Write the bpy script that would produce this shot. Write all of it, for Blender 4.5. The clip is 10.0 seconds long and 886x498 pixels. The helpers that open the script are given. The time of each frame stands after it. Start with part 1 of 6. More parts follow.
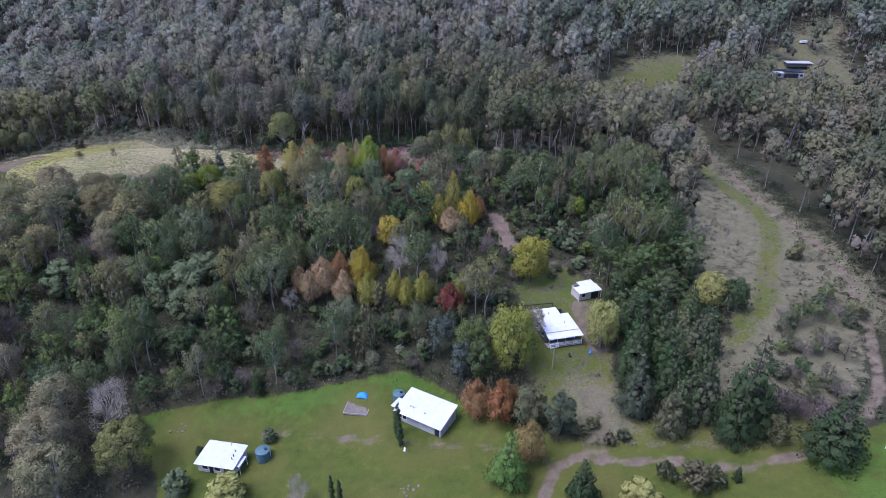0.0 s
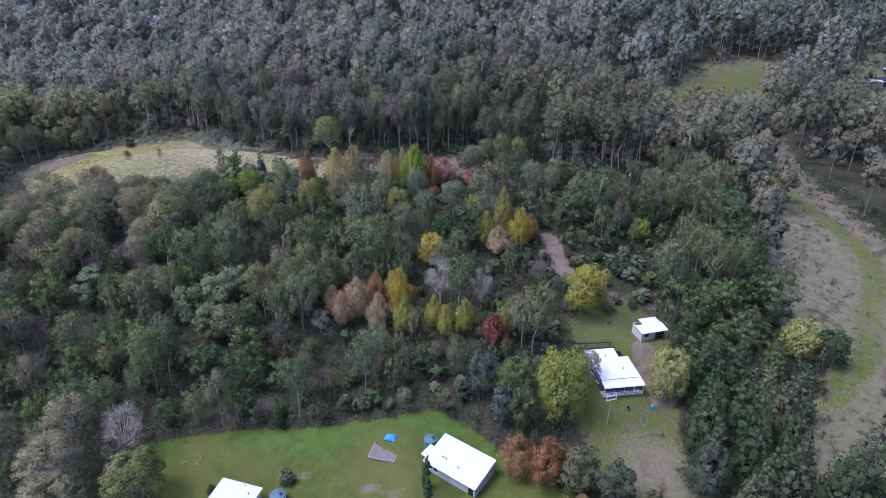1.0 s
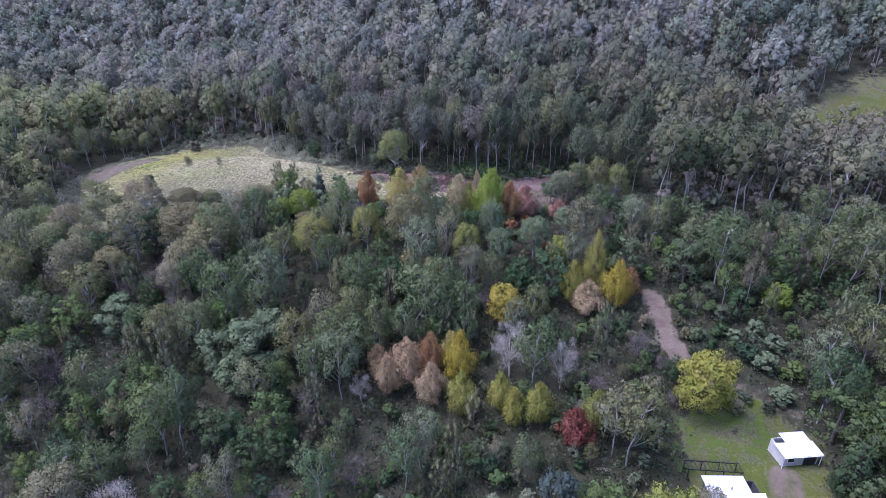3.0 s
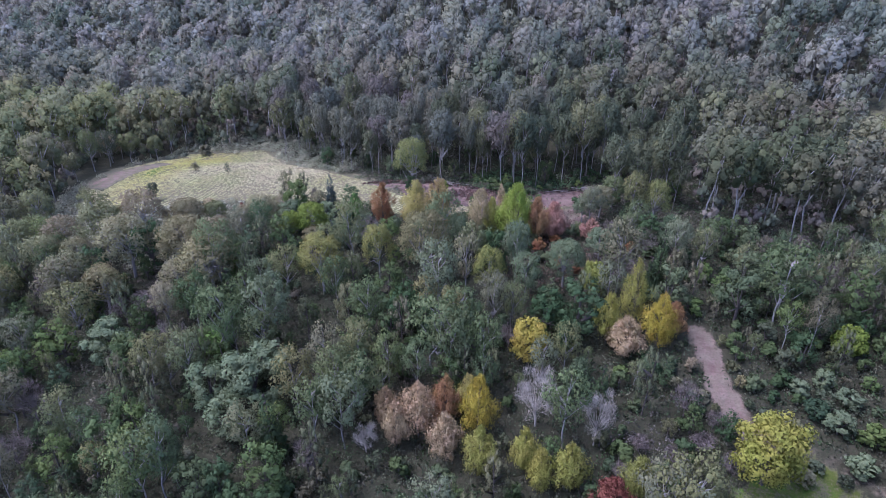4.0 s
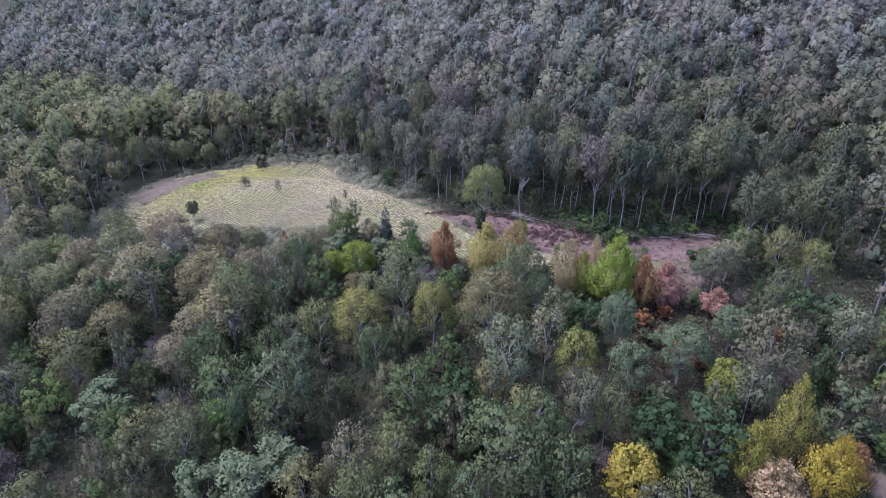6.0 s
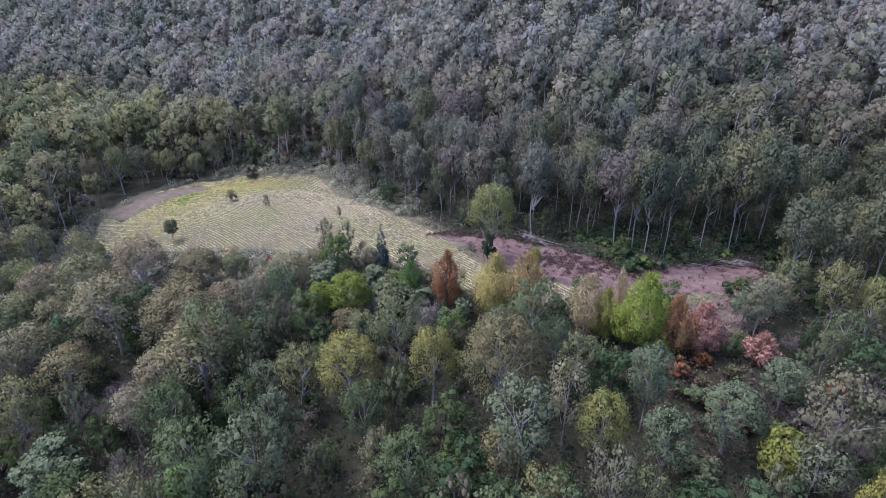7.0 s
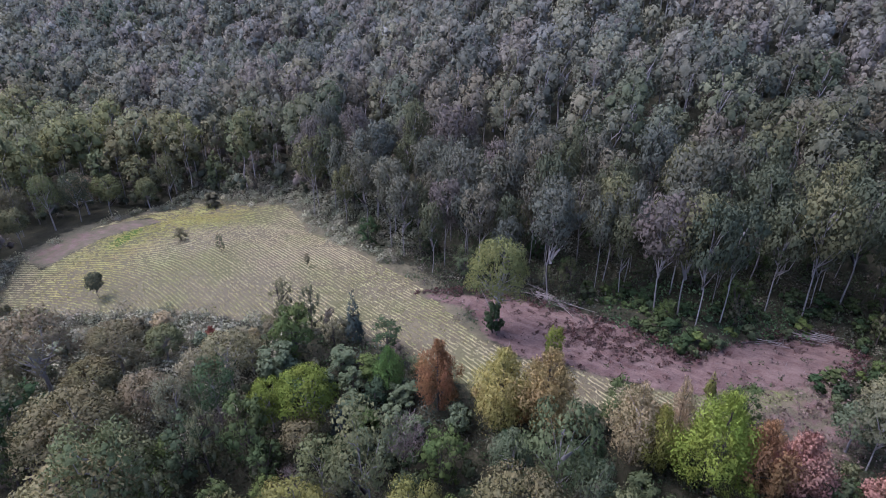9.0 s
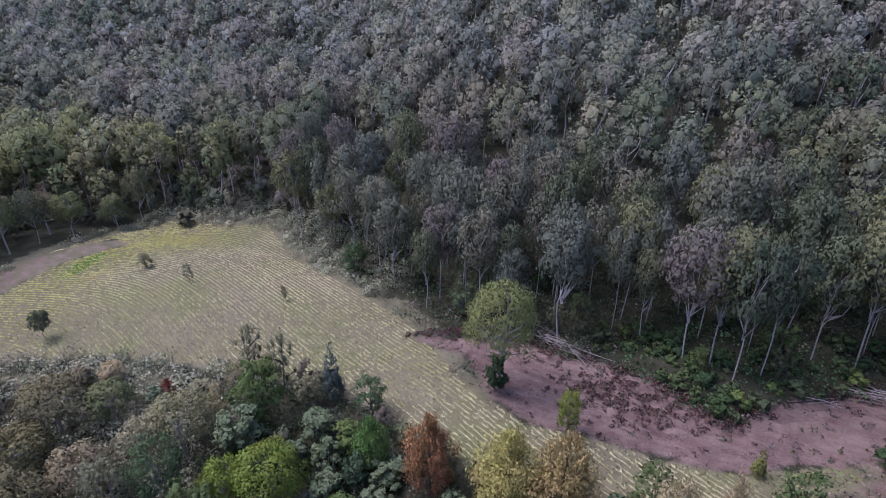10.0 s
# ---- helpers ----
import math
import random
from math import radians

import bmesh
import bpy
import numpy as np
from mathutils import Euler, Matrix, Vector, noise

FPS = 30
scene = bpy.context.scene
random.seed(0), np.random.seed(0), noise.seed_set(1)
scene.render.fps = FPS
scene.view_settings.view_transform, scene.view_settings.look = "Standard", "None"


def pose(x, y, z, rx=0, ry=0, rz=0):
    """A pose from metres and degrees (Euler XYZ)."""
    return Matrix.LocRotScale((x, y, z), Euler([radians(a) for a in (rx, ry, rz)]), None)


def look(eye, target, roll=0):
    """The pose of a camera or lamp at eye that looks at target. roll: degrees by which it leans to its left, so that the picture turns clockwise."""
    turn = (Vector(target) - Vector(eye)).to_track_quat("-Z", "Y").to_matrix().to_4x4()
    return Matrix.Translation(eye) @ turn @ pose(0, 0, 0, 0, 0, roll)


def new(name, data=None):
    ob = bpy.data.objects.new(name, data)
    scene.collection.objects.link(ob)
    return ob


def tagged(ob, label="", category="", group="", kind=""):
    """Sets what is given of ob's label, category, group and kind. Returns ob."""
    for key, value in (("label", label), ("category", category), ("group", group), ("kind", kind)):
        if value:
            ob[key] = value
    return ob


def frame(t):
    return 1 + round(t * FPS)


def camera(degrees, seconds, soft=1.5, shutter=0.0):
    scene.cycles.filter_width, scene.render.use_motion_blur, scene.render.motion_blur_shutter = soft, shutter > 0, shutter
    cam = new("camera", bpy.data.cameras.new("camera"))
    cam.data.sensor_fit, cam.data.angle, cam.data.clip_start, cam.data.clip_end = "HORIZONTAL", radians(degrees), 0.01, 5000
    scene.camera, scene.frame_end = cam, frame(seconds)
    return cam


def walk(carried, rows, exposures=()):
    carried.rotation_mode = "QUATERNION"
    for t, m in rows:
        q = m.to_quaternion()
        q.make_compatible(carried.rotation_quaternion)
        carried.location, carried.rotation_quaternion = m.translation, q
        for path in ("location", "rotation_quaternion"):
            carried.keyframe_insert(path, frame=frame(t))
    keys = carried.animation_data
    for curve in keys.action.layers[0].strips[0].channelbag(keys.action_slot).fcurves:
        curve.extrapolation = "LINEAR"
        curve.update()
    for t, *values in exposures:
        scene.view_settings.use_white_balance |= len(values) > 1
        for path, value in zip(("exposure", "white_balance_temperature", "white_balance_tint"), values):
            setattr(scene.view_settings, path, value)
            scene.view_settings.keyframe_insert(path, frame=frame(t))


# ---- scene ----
cam = camera(77.7, 10.0, 0.8)
PATH = [
    (0, (0.02, -0.026, 84.907), (0.019, 1.784, 84.055), 0.3),
    (0.5, (0.682, 7.77, 84.672), (0.583, 9.577, 83.819), 0.3),
    (1, (0.995, 15.629, 84.512), (0.811, 17.428, 83.658), 0.3),
    (1.5, (0.843, 23.486, 84.27), (0.57, 25.273, 83.415), 0.3),
    (2, (0.313, 31.182, 84.018), (-0.055, 32.951, 83.161), 0.3),
    (2.5, (-0.734, 38.953, 83.715), (-1.158, 40.708, 82.856), 0.3),
    (2.7, (-1.31, 42.066, 83.642), (-1.752, 43.818, 82.784), 0.3),
    (3.8, (-5.203, 58.919, 83.007), (-5.707, 60.652, 82.145), 0.2),
    (4, (-5.947, 62.027, 82.935), (-6.479, 63.75, 82.071), 0.2),
    (4.5, (-7.972, 69.916, 82.625), (-8.603, 71.605, 81.76), 0.2),
    (5, (-10.507, 77.758, 82.339), (-11.185, 79.428, 81.472), 0.1),
    (5.5, (-13.386, 85.459, 82.016), (-14.133, 87.099, 81.147), 0.1),
    (5.7, (-14.628, 88.523, 81.93), (-15.39, 90.155, 81.061), 0.1),
    (6.8, (-21.764, 105.11, 81.094), (-22.557, 106.727, 80.224), 0.1),
    (7, (-23.026, 108.064, 81.015), (-23.82, 109.68, 80.144), 0.0),
    (7.5, (-26.161, 115.4, 80.725), (-26.957, 117.014, 79.852), 0.0),
    (8, (-29.314, 122.741, 80.435), (-30.111, 124.353, 79.561), -0.0),
    (8.5, (-32.497, 130.142, 80.144), (-33.293, 131.754, 79.269), -0.1),
    (9, (-35.646, 137.497, 79.784), (-36.44, 139.11, 78.908), -0.1),
    (9.5, (-38.808, 144.769, 79.512), (-39.6, 146.382, 78.635), -0.1),
    (10, (-41.822, 151.982, 79.209), (-42.614, 153.595, 78.331), -0.1),
]
walk(cam, [(t, look(eye, target, roll)) for t, eye, target, roll in PATH], ((0.0, 0.95, 5330, 28), (2.5, 1.22, 5120, 32), (5.0, 1.32, 5200, 32), (7.5, 1.20, 5450, 32), (10.0, 0.90, 5500, 31)))

import itertools

# ---- light ----
world = bpy.data.worlds.new("sky")
scene.world = world
world.use_nodes = True
wn = world.node_tree.nodes
sky = wn.new("ShaderNodeTexSky")
sky.sky_type, sky.sun_disc = "NISHITA", False
SUN_UP, SUN_ROUND = 63.0, 255.0
sky.sun_elevation, sky.sun_rotation = radians(SUN_UP), radians(SUN_ROUND)
sky.air_density, sky.dust_density, sky.ozone_density = 1.0, 2.5, 1.0
world.node_tree.links.new(sky.outputs[0], wn["Background"].inputs[0])
wn["Background"].inputs[1].default_value = 0.15
sun = new("sun", bpy.data.lights.new("sun", "SUN"))
sun.data.energy, sun.data.angle, sun.data.color = 1.6, radians(30), (1.0, 0.97, 0.93)
sun.matrix_world = look((0, 0, 0), (-math.sin(radians(SUN_ROUND)) * math.cos(radians(SUN_UP)),
                                   -math.cos(radians(SUN_ROUND)) * math.cos(radians(SUN_UP)), -math.sin(radians(SUN_UP))))


# ---- materials ----
def material(name, rough=0.8, spec=0.3, metal=0.0):
    m = bpy.data.materials.new(name)
    m.use_nodes = True
    b = m.node_tree.nodes["Principled BSDF"]
    b.inputs["Roughness"].default_value = rough
    b.inputs["Specular IOR Level"].default_value = spec
    b.inputs["Metallic"].default_value = metal
    return m, m.node_tree.nodes, m.node_tree.links, b


def node(ns, kind, **values):
    n = ns.new("ShaderNode" + kind)
    for key, value in values.items():
        if key in n.inputs:
            n.inputs[key].default_value = value
        else:
            n.inputs[key.replace("_", " ")].default_value = value
    return n


def noise_tex(ns, ls, scale, detail=4.0, rough=0.6, where="Object"):
    tc = ns.new("ShaderNodeTexCoord")
    n = node(ns, "TexNoise", Scale=scale, Detail=detail, Roughness=rough)
    ls.new(tc.outputs[where], n.inputs["Vector"])
    return n.outputs["Fac"]


def ramp(ns, ls, fac, stops):
    r = ns.new("ShaderNodeValToRGB")
    e = r.color_ramp.elements
    while len(e) < len(stops):
        e.new(0.5)
    for i, (p, c) in enumerate(stops):
        e[i].position, e[i].color = p, (*c, 1)
    ls.new(fac, r.inputs[0])
    return r.outputs[0]


def mix(ns, ls, fac, a, b, how="MIX"):
    n = ns.new("ShaderNodeMix")
    n.data_type, n.blend_type = "RGBA", how
    for sock, v in ((n.inputs[0], fac), (n.inputs[6], a), (n.inputs[7], b)):
        if isinstance(v, (int, float)):
            sock.default_value = v
        elif isinstance(v, tuple):
            sock.default_value = (*v, 1)
        else:
            ls.new(v, sock)
    return n.outputs[2]


def math_node(ns, ls, how, a, b):
    n = ns.new("ShaderNodeMath")
    n.operation = how
    n.use_clamp = how == "MULTIPLY_ADD"
    for i, v in enumerate((a, b)):
        if isinstance(v, (int, float)):
            n.inputs[i].default_value = v
        else:
            ls.new(v, n.inputs[i])
    return n.outputs[0]


def bump(ns, ls, b, height, strength=0.4, dist=0.05):
    n = node(ns, "Bump", Strength=strength, Distance=dist)
    ls.new(height, n.inputs["Height"])
    ls.new(n.outputs[0], b.inputs["Normal"])


def plain(name, dark, light, scale=2.0, rough=0.8, spec=0.3, metal=0.0, fine=25.0):
    """Two tones at two scales with a little relief."""
    m, ns, ls, b = material(name, rough, spec, metal)
    big, small = noise_tex(ns, ls, scale), noise_tex(ns, ls, fine, 3)
    both = math_node(ns, ls, "ADD", math_node(ns, ls, "MULTIPLY", big, 0.65), math_node(ns, ls, "MULTIPLY", small, 0.35))
    ls.new(ramp(ns, ls, both, ((0.32, dark), (0.68, light))), b.inputs["Base Color"])
    bump(ns, ls, b, small, 0.3, 0.02)
    return m


def leaf(name, tones, glow=0.3, own=False, spread=0.10):
    """Foliage: each tree takes its own tone, each leaf its own shade. own: the tone is kept in the mesh."""
    m, ns, ls, b = material(name, 0.75, 0.1)
    geo = ns.new("ShaderNodeNewGeometry")
    if own:
        at = ns.new("ShaderNodeAttribute")
        at.attribute_name = "tone"
        base = at.outputs["Color"]
    else:
        info = ns.new("ShaderNodeObjectInfo")
        base = ramp(ns, ls, info.outputs["Random"], [((i + 0.5) / len(tones), (r, g, 0.9 * b_)) for i, (r, g, b_) in enumerate(tones)])
    shade = math_node(ns, ls, "ADD", math_node(ns, ls, "MULTIPLY", geo.outputs["Random Per Island"], 2 * spread), 1.0 - spread)
    hue = node(ns, "HueSaturation")
    ls.new(base, hue.inputs["Color"])
    grain = []
    for scale, detail in ((0.22, 2.0), (2.4, 3.0)):
        n = node(ns, "TexNoise", Scale=scale, Detail=detail, Roughness=0.65)
        ls.new(geo.outputs["Position"], n.inputs["Vector"])
        grain.append(n.outputs["Fac"])
    patch, sprig = grain
    shade = math_node(ns, ls, "MULTIPLY", shade, math_node(ns, ls, "ADD", math_node(ns, ls, "MULTIPLY", sprig, 1.0), 0.52))
    ls.new(shade, hue.inputs["Value"])
    ls.new(math_node(ns, ls, "ADD", math_node(ns, ls, "MULTIPLY", patch, 0.07), 0.465), hue.inputs["Hue"])
    bump(ns, ls, b, sprig, 0.6, 0.3)
    ls.new(hue.outputs[0], b.inputs["Base Color"])
    tr = ns.new("ShaderNodeBsdfTranslucent")
    ls.new(hue.outputs[0], tr.inputs[0])
    mx = ns.new("ShaderNodeMixShader")
    mx.inputs[0].default_value = glow
    out = ns["Material Output"]
    ls.new(b.outputs[0], mx.inputs[1])
    ls.new(tr.outputs[0], mx.inputs[2])
    ls.new(mx.outputs[0], out.inputs[0])
    return m


def ground_material():
    m, ns, ls, b = material("ground", 0.92, 0.12)

    def mask(name):
        a = ns.new("ShaderNodeAttribute")
        a.attribute_name = name
        return a.outputs["Fac"]

    def steps(fac, lo, hi, top=1.0):
        return ramp(ns, ls, fac, ((lo, (0, 0, 0)), (hi, (top, top, top))))
    big, mid = noise_tex(ns, ls, 0.055, 4), noise_tex(ns, ls, 0.4, 6, 0.65)
    fine, grit = noise_tex(ns, ls, 2.6, 5, 0.7), noise_tex(ns, ls, 9.0, 3, 0.7)
    litter = mix(ns, ls, steps(mid, 0.3, 0.7), (0.026, 0.025, 0.014), (0.058, 0.052, 0.032))
    litter = mix(ns, ls, steps(fine, 0.45, 0.65, 0.7), litter, (0.026, 0.040, 0.017))
    litter = mix(ns, ls, steps(grit, 0.55, 0.75, 0.5), litter, (0.062, 0.054, 0.042))
    grass = mix(ns, ls, steps(mid, 0.3, 0.7), (0.044, 0.064, 0.012), (0.088, 0.104, 0.018))
    grass = mix(ns, ls, steps(big, 0.42, 0.62, 0.85), grass, (0.102, 0.098, 0.026))
    grass = mix(ns, ls, steps(fine, 0.45, 0.7, 0.55), grass, (0.050, 0.068, 0.015))
    grass = mix(ns, ls, steps(grit, 0.55, 0.75, 0.35), grass, (0.095, 0.094, 0.032))
    lush = mix(ns, ls, steps(mid, 0.3, 0.7), (0.046, 0.090, 0.014), (0.078, 0.128, 0.020))
    lush = mix(ns, ls, steps(fine, 0.45, 0.7, 0.5), lush, (0.045, 0.082, 0.018))
    dry = mix(ns, ls, steps(mid, 0.3, 0.7), (0.095, 0.087, 0.050), (0.185, 0.166, 0.104))
    dry = mix(ns, ls, steps(fine, 0.42, 0.62, 0.7), dry, (0.080, 0.082, 0.044))
    dry = mix(ns, ls, steps(grit, 0.55, 0.72, 0.5), dry, (0.185, 0.170, 0.095))
    dirt = mix(ns, ls, steps(mid, 0.32, 0.68), (0.085, 0.056, 0.050), (0.185, 0.128, 0.104))
    dirt = mix(ns, ls, steps(big, 0.4, 0.62, 0.6), dirt, (0.217, 0.155, 0.124))
    dirt = mix(ns, ls, steps(fine, 0.48, 0.66, 0.6), dirt, (0.087, 0.044, 0.034))
    dirt = mix(ns, ls, steps(grit, 0.58, 0.75, 0.5), dirt, (0.207, 0.152, 0.122))
    tc = ns.new("ShaderNodeTexCoord")
    mp = ns.new("ShaderNodeMapping")
    mp.inputs["Rotation"].default_value = (0, 0, radians(-12))
    mp.inputs["Scale"].default_value = (0.22, 0.7, 0.3)
    drag = node(ns, "TexNoise", Scale=1.0, Detail=5.0, Roughness=0.65)
    ls.new(tc.outputs["Object"], mp.inputs["Vector"])
    ls.new(mp.outputs[0], drag.inputs["Vector"])
    dirt = mix(ns, ls, steps(drag.outputs["Fac"], 0.50, 0.68, 0.5), dirt, (0.249, 0.180, 0.144))
    dirt = mix(ns, ls, steps(math_node(ns, ls, "SUBTRACT", 1.0, drag.outputs["Fac"]), 0.50, 0.68, 0.5), dirt, (0.098, 0.050, 0.040))
    track = mix(ns, ls, steps(mid, 0.3, 0.7), (0.102, 0.079, 0.055), (0.178, 0.142, 0.104))
    track = mix(ns, ls, steps(fine, 0.5, 0.7, 0.6), track, (0.085, 0.078, 0.050))
    crop = mix(ns, ls, steps(mid, 0.3, 0.7), (0.115, 0.100, 0.058), (0.175, 0.153, 0.088))
    crop = mix(ns, ls, steps(big, 0.45, 0.6, 0.6), crop, (0.118, 0.128, 0.044))
    crop = mix(ns, ls, steps(grit, 0.5, 0.72, 0.4), crop, (0.20, 0.18, 0.125))
    col = litter
    for name, c in (("dry", dry), ("grass", grass), ("crop", crop), ("lush", lush), ("dirt", dirt), ("track", track)):
        wob = math_node(ns, ls, "ADD", math_node(ns, ls, "MULTIPLY", math_node(ns, ls, "SUBTRACT", fine, 0.5), 1.3),
                        math_node(ns, ls, "MULTIPLY", math_node(ns, ls, "SUBTRACT", mid, 0.5), 1.8))
        if name == "track":
            wob = math_node(ns, ls, "MULTIPLY", wob, 0.4)
        col = mix(ns, ls, steps(math_node(ns, ls, "ADD", mask(name), wob), 0.35, 0.65), col, c)
    ls.new(col, b.inputs["Base Color"])
    bump(ns, ls, b, math_node(ns, ls, "ADD", mid, fine), 0.7, 0.3)
    return m


GROUND = ground_material()
BARK_PALE = plain("pale_bark", (0.17, 0.155, 0.14), (0.40, 0.375, 0.345), 1.5)
BARK_DARK = plain("dark_bark", (0.055, 0.045, 0.04), (0.14, 0.12, 0.10), 2.0)
TWIG_GREY = plain("grey_twigs", (0.33, 0.29, 0.24), (0.52, 0.47, 0.395), 1.0)
TWIG_BROWN = plain("brown_twigs", (0.125, 0.100, 0.088), (0.25, 0.205, 0.182), 1.0)
LEAF = {
    "gum": leaf("gum_leaves", ((0.125, 0.160, 0.075), (0.185, 0.19, 0.098), (0.095, 0.140, 0.072), (0.22, 0.20, 0.092), (0.070, 0.112, 0.052), (0.19, 0.21, 0.13), (0.16, 0.145, 0.095), (0.145, 0.185, 0.068), (0.19, 0.18, 0.115))),
    "hill": leaf("hill_gum_leaves", ((0.122, 0.132, 0.102), (0.162, 0.160, 0.115), (0.105, 0.120, 0.102), (0.178, 0.166, 0.120), (0.138, 0.148, 0.120), (0.150, 0.130, 0.118))),
    "west": leaf("brown_olive_leaves", ((0.245, 0.22, 0.115), (0.19, 0.205, 0.10), (0.26, 0.235, 0.14), (0.155, 0.18, 0.085), (0.22, 0.185, 0.12))),
    "sage": leaf("sage_yellow_leaves", ((0.33, 0.325, 0.115), (0.30, 0.305, 0.115))),
    "dull_lime": leaf("dull_lime_leaves", ((0.235, 0.258, 0.062), (0.225, 0.245, 0.062))),
    "fresh": leaf("fresh_green_leaves", ((0.13, 0.215, 0.06), (0.12, 0.20, 0.06))),
    "dome": leaf("olive_green_leaves", ((0.20, 0.215, 0.085), (0.19, 0.20, 0.08))),
    "tan": leaf("tan_leaves", ((0.33, 0.255, 0.115), (0.31, 0.235, 0.105))),
    "faded": leaf("faded_peach_leaves", ((0.38, 0.315, 0.19), (0.36, 0.295, 0.175))),
    "silver": leaf("silver_leaves", ((0.150, 0.185, 0.105), (0.140, 0.172, 0.104))),
    "olive": leaf("olive_leaves", ((0.235, 0.245, 0.075), (0.24, 0.225, 0.08), (0.21, 0.24, 0.072))),
    "pale": leaf("pale_leaves", ((0.245, 0.235, 0.140), (0.225, 0.22, 0.13), (0.26, 0.235, 0.150))),
    "broad": leaf("broad_leaves", ((0.050, 0.085, 0.038), (0.095, 0.125, 0.050), (0.058, 0.095, 0.048), (0.125, 0.165, 0.052), (0.050, 0.080, 0.046), (0.115, 0.140, 0.075), (0.075, 0.105, 0.042))),
    "oak": leaf("she_oak_needles", ((0.125, 0.135, 0.080), (0.155, 0.160, 0.085), (0.155, 0.140, 0.100), (0.165, 0.165, 0.085), (0.10, 0.12, 0.072))),
    "pine": leaf("dark_needles", ((0.056, 0.084, 0.040), (0.070, 0.098, 0.046))),
    "blue": leaf("blue_needles", ((0.082, 0.105, 0.092), (0.095, 0.118, 0.108))),
    "yellow": leaf("yellow_leaves", ((0.40, 0.315, 0.055), (0.37, 0.305, 0.065))),
    "gold": leaf("gold_green_leaves", ((0.33, 0.31, 0.080), (0.29, 0.285, 0.080))),
    "straw": leaf("straw_leaves", ((0.40, 0.355, 0.125), (0.37, 0.325, 0.12))),
    "lime": leaf("lime_leaves", ((0.25, 0.31, 0.055), (0.23, 0.30, 0.06))),
    "bright": leaf("bright_green_leaves", ((0.175, 0.215, 0.045), (0.16, 0.205, 0.04))),
    "peach": leaf("peach_leaves", ((0.43, 0.325, 0.205), (0.41, 0.295, 0.185))),
    "orange": leaf("orange_leaves", ((0.33, 0.195, 0.10), (0.31, 0.175, 0.09))),
    "rust": leaf("rust_leaves", ((0.30, 0.155, 0.07), (0.28, 0.15, 0.075))),
    "red": leaf("dull_red_leaves", ((0.20, 0.075, 0.06), (0.23, 0.09, 0.07))),
    "pink": leaf("pink_red_leaves", ((0.42, 0.23, 0.185), (0.40, 0.24, 0.19))),
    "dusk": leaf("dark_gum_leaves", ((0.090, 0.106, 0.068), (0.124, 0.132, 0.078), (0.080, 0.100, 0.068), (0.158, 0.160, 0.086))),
    "golden": leaf("golden_lime_leaves", ((0.30, 0.285, 0.060), (0.28, 0.275, 0.060))),
    "brown": leaf("olive_brown_leaves", ((0.190, 0.172, 0.088), (0.185, 0.165, 0.095))),
    "blossom": leaf("whitish_blossom", ((0.20, 0.22, 0.155), (0.165, 0.19, 0.125)), spread=0.4),
    "mixed": leaf("stuff_leaves", (), own=True, spread=0.10),
    "crop": leaf("crop_leaves", (), own=True, spread=0.12),
}

# ---- plan ----
LAWN = ((-73, 100), (-52, 104), (-34, 105.5), (-24, 107), (-12, 110), (-2, 107), (6, 101), (14, 92), (24, 86), (40, 82), (48, 80),
        (58, 77), (74, 77), (92, 82), (120, 40), (150, -110), (-120, -110), (-80, 40), (-52, 62), (-60, 84), (-68, 92))
YARD = ((20.5, 136), (27, 146), (34, 147), (46, 136), (43, 122), (40, 106), (39, 84), (29, 84), (22, 98), (19, 110), (22, 128))
FIELD = ((-180, 198), (-181, 216), (-179, 231), (-173, 246), (-152, 248), (-141, 251), (-124, 240), (-101, 232), (-84, 225), (-66, 212),
         (-57, 209), (-30, 216), (-18, 222), (-15, 219), (-21, 213), (-27, 207), (-34, 203), (-62, 200), (-90, 205), (-110, 201), (-130, 197), (-150, 187), (-165, 184))
DIRT = ((-83, 221), (-71, 226), (-64, 227.5), (-55, 227), (-47, 227), (-40, 226), (-32, 221), (-24, 231), (-10, 240), (-5.5, 235), (-9, 227.5), (-13, 224.6),
        (-17.5, 221), (-23, 217.8), (-29, 214.2), (-33, 212.8), (-40, 211.2), (-50, 210.5), (-58, 209.5), (-65, 212.5), (-71, 219))
WEST = ((-183, 200), (-181, 214), (-174, 230), (-167, 228), (-171, 214), (-170, 198))
HEADLAND = ((-18, 222), (-12, 224.5), (-7, 221), (-9, 211), (-14, 205), (-24, 203), (-27, 207), (-21, 213), (-15, 219))
LUSH = ((-164, 210), (-168, 216), (-168.5, 224), (-165.5, 222), (-162, 212))
SCRUB = ((60, 82), (72, 80), (88, 92), (100, 114), (106, 132), (107, 150), (105, 186), (104, 215), (98, 222), (92, 190), (80, 172),
         (70, 135), (74, 120), (60, 102), (54, 90))
VERGE = ((36, 80), (38, 90), (46, 88), (54, 90), (56, 93), (62, 90), (72, 82), (80, 80), (74, 76), (58, 76), (48, 79))
PADDOCK = ((80, 292), (86, 312), (108, 331), (150, 336), (146, 316), (130, 300), (108, 290))
CLEARING = ((178, 300), (182, 332), (226, 382), (252, 380), (232, 334), (246, 310), (212, 290))
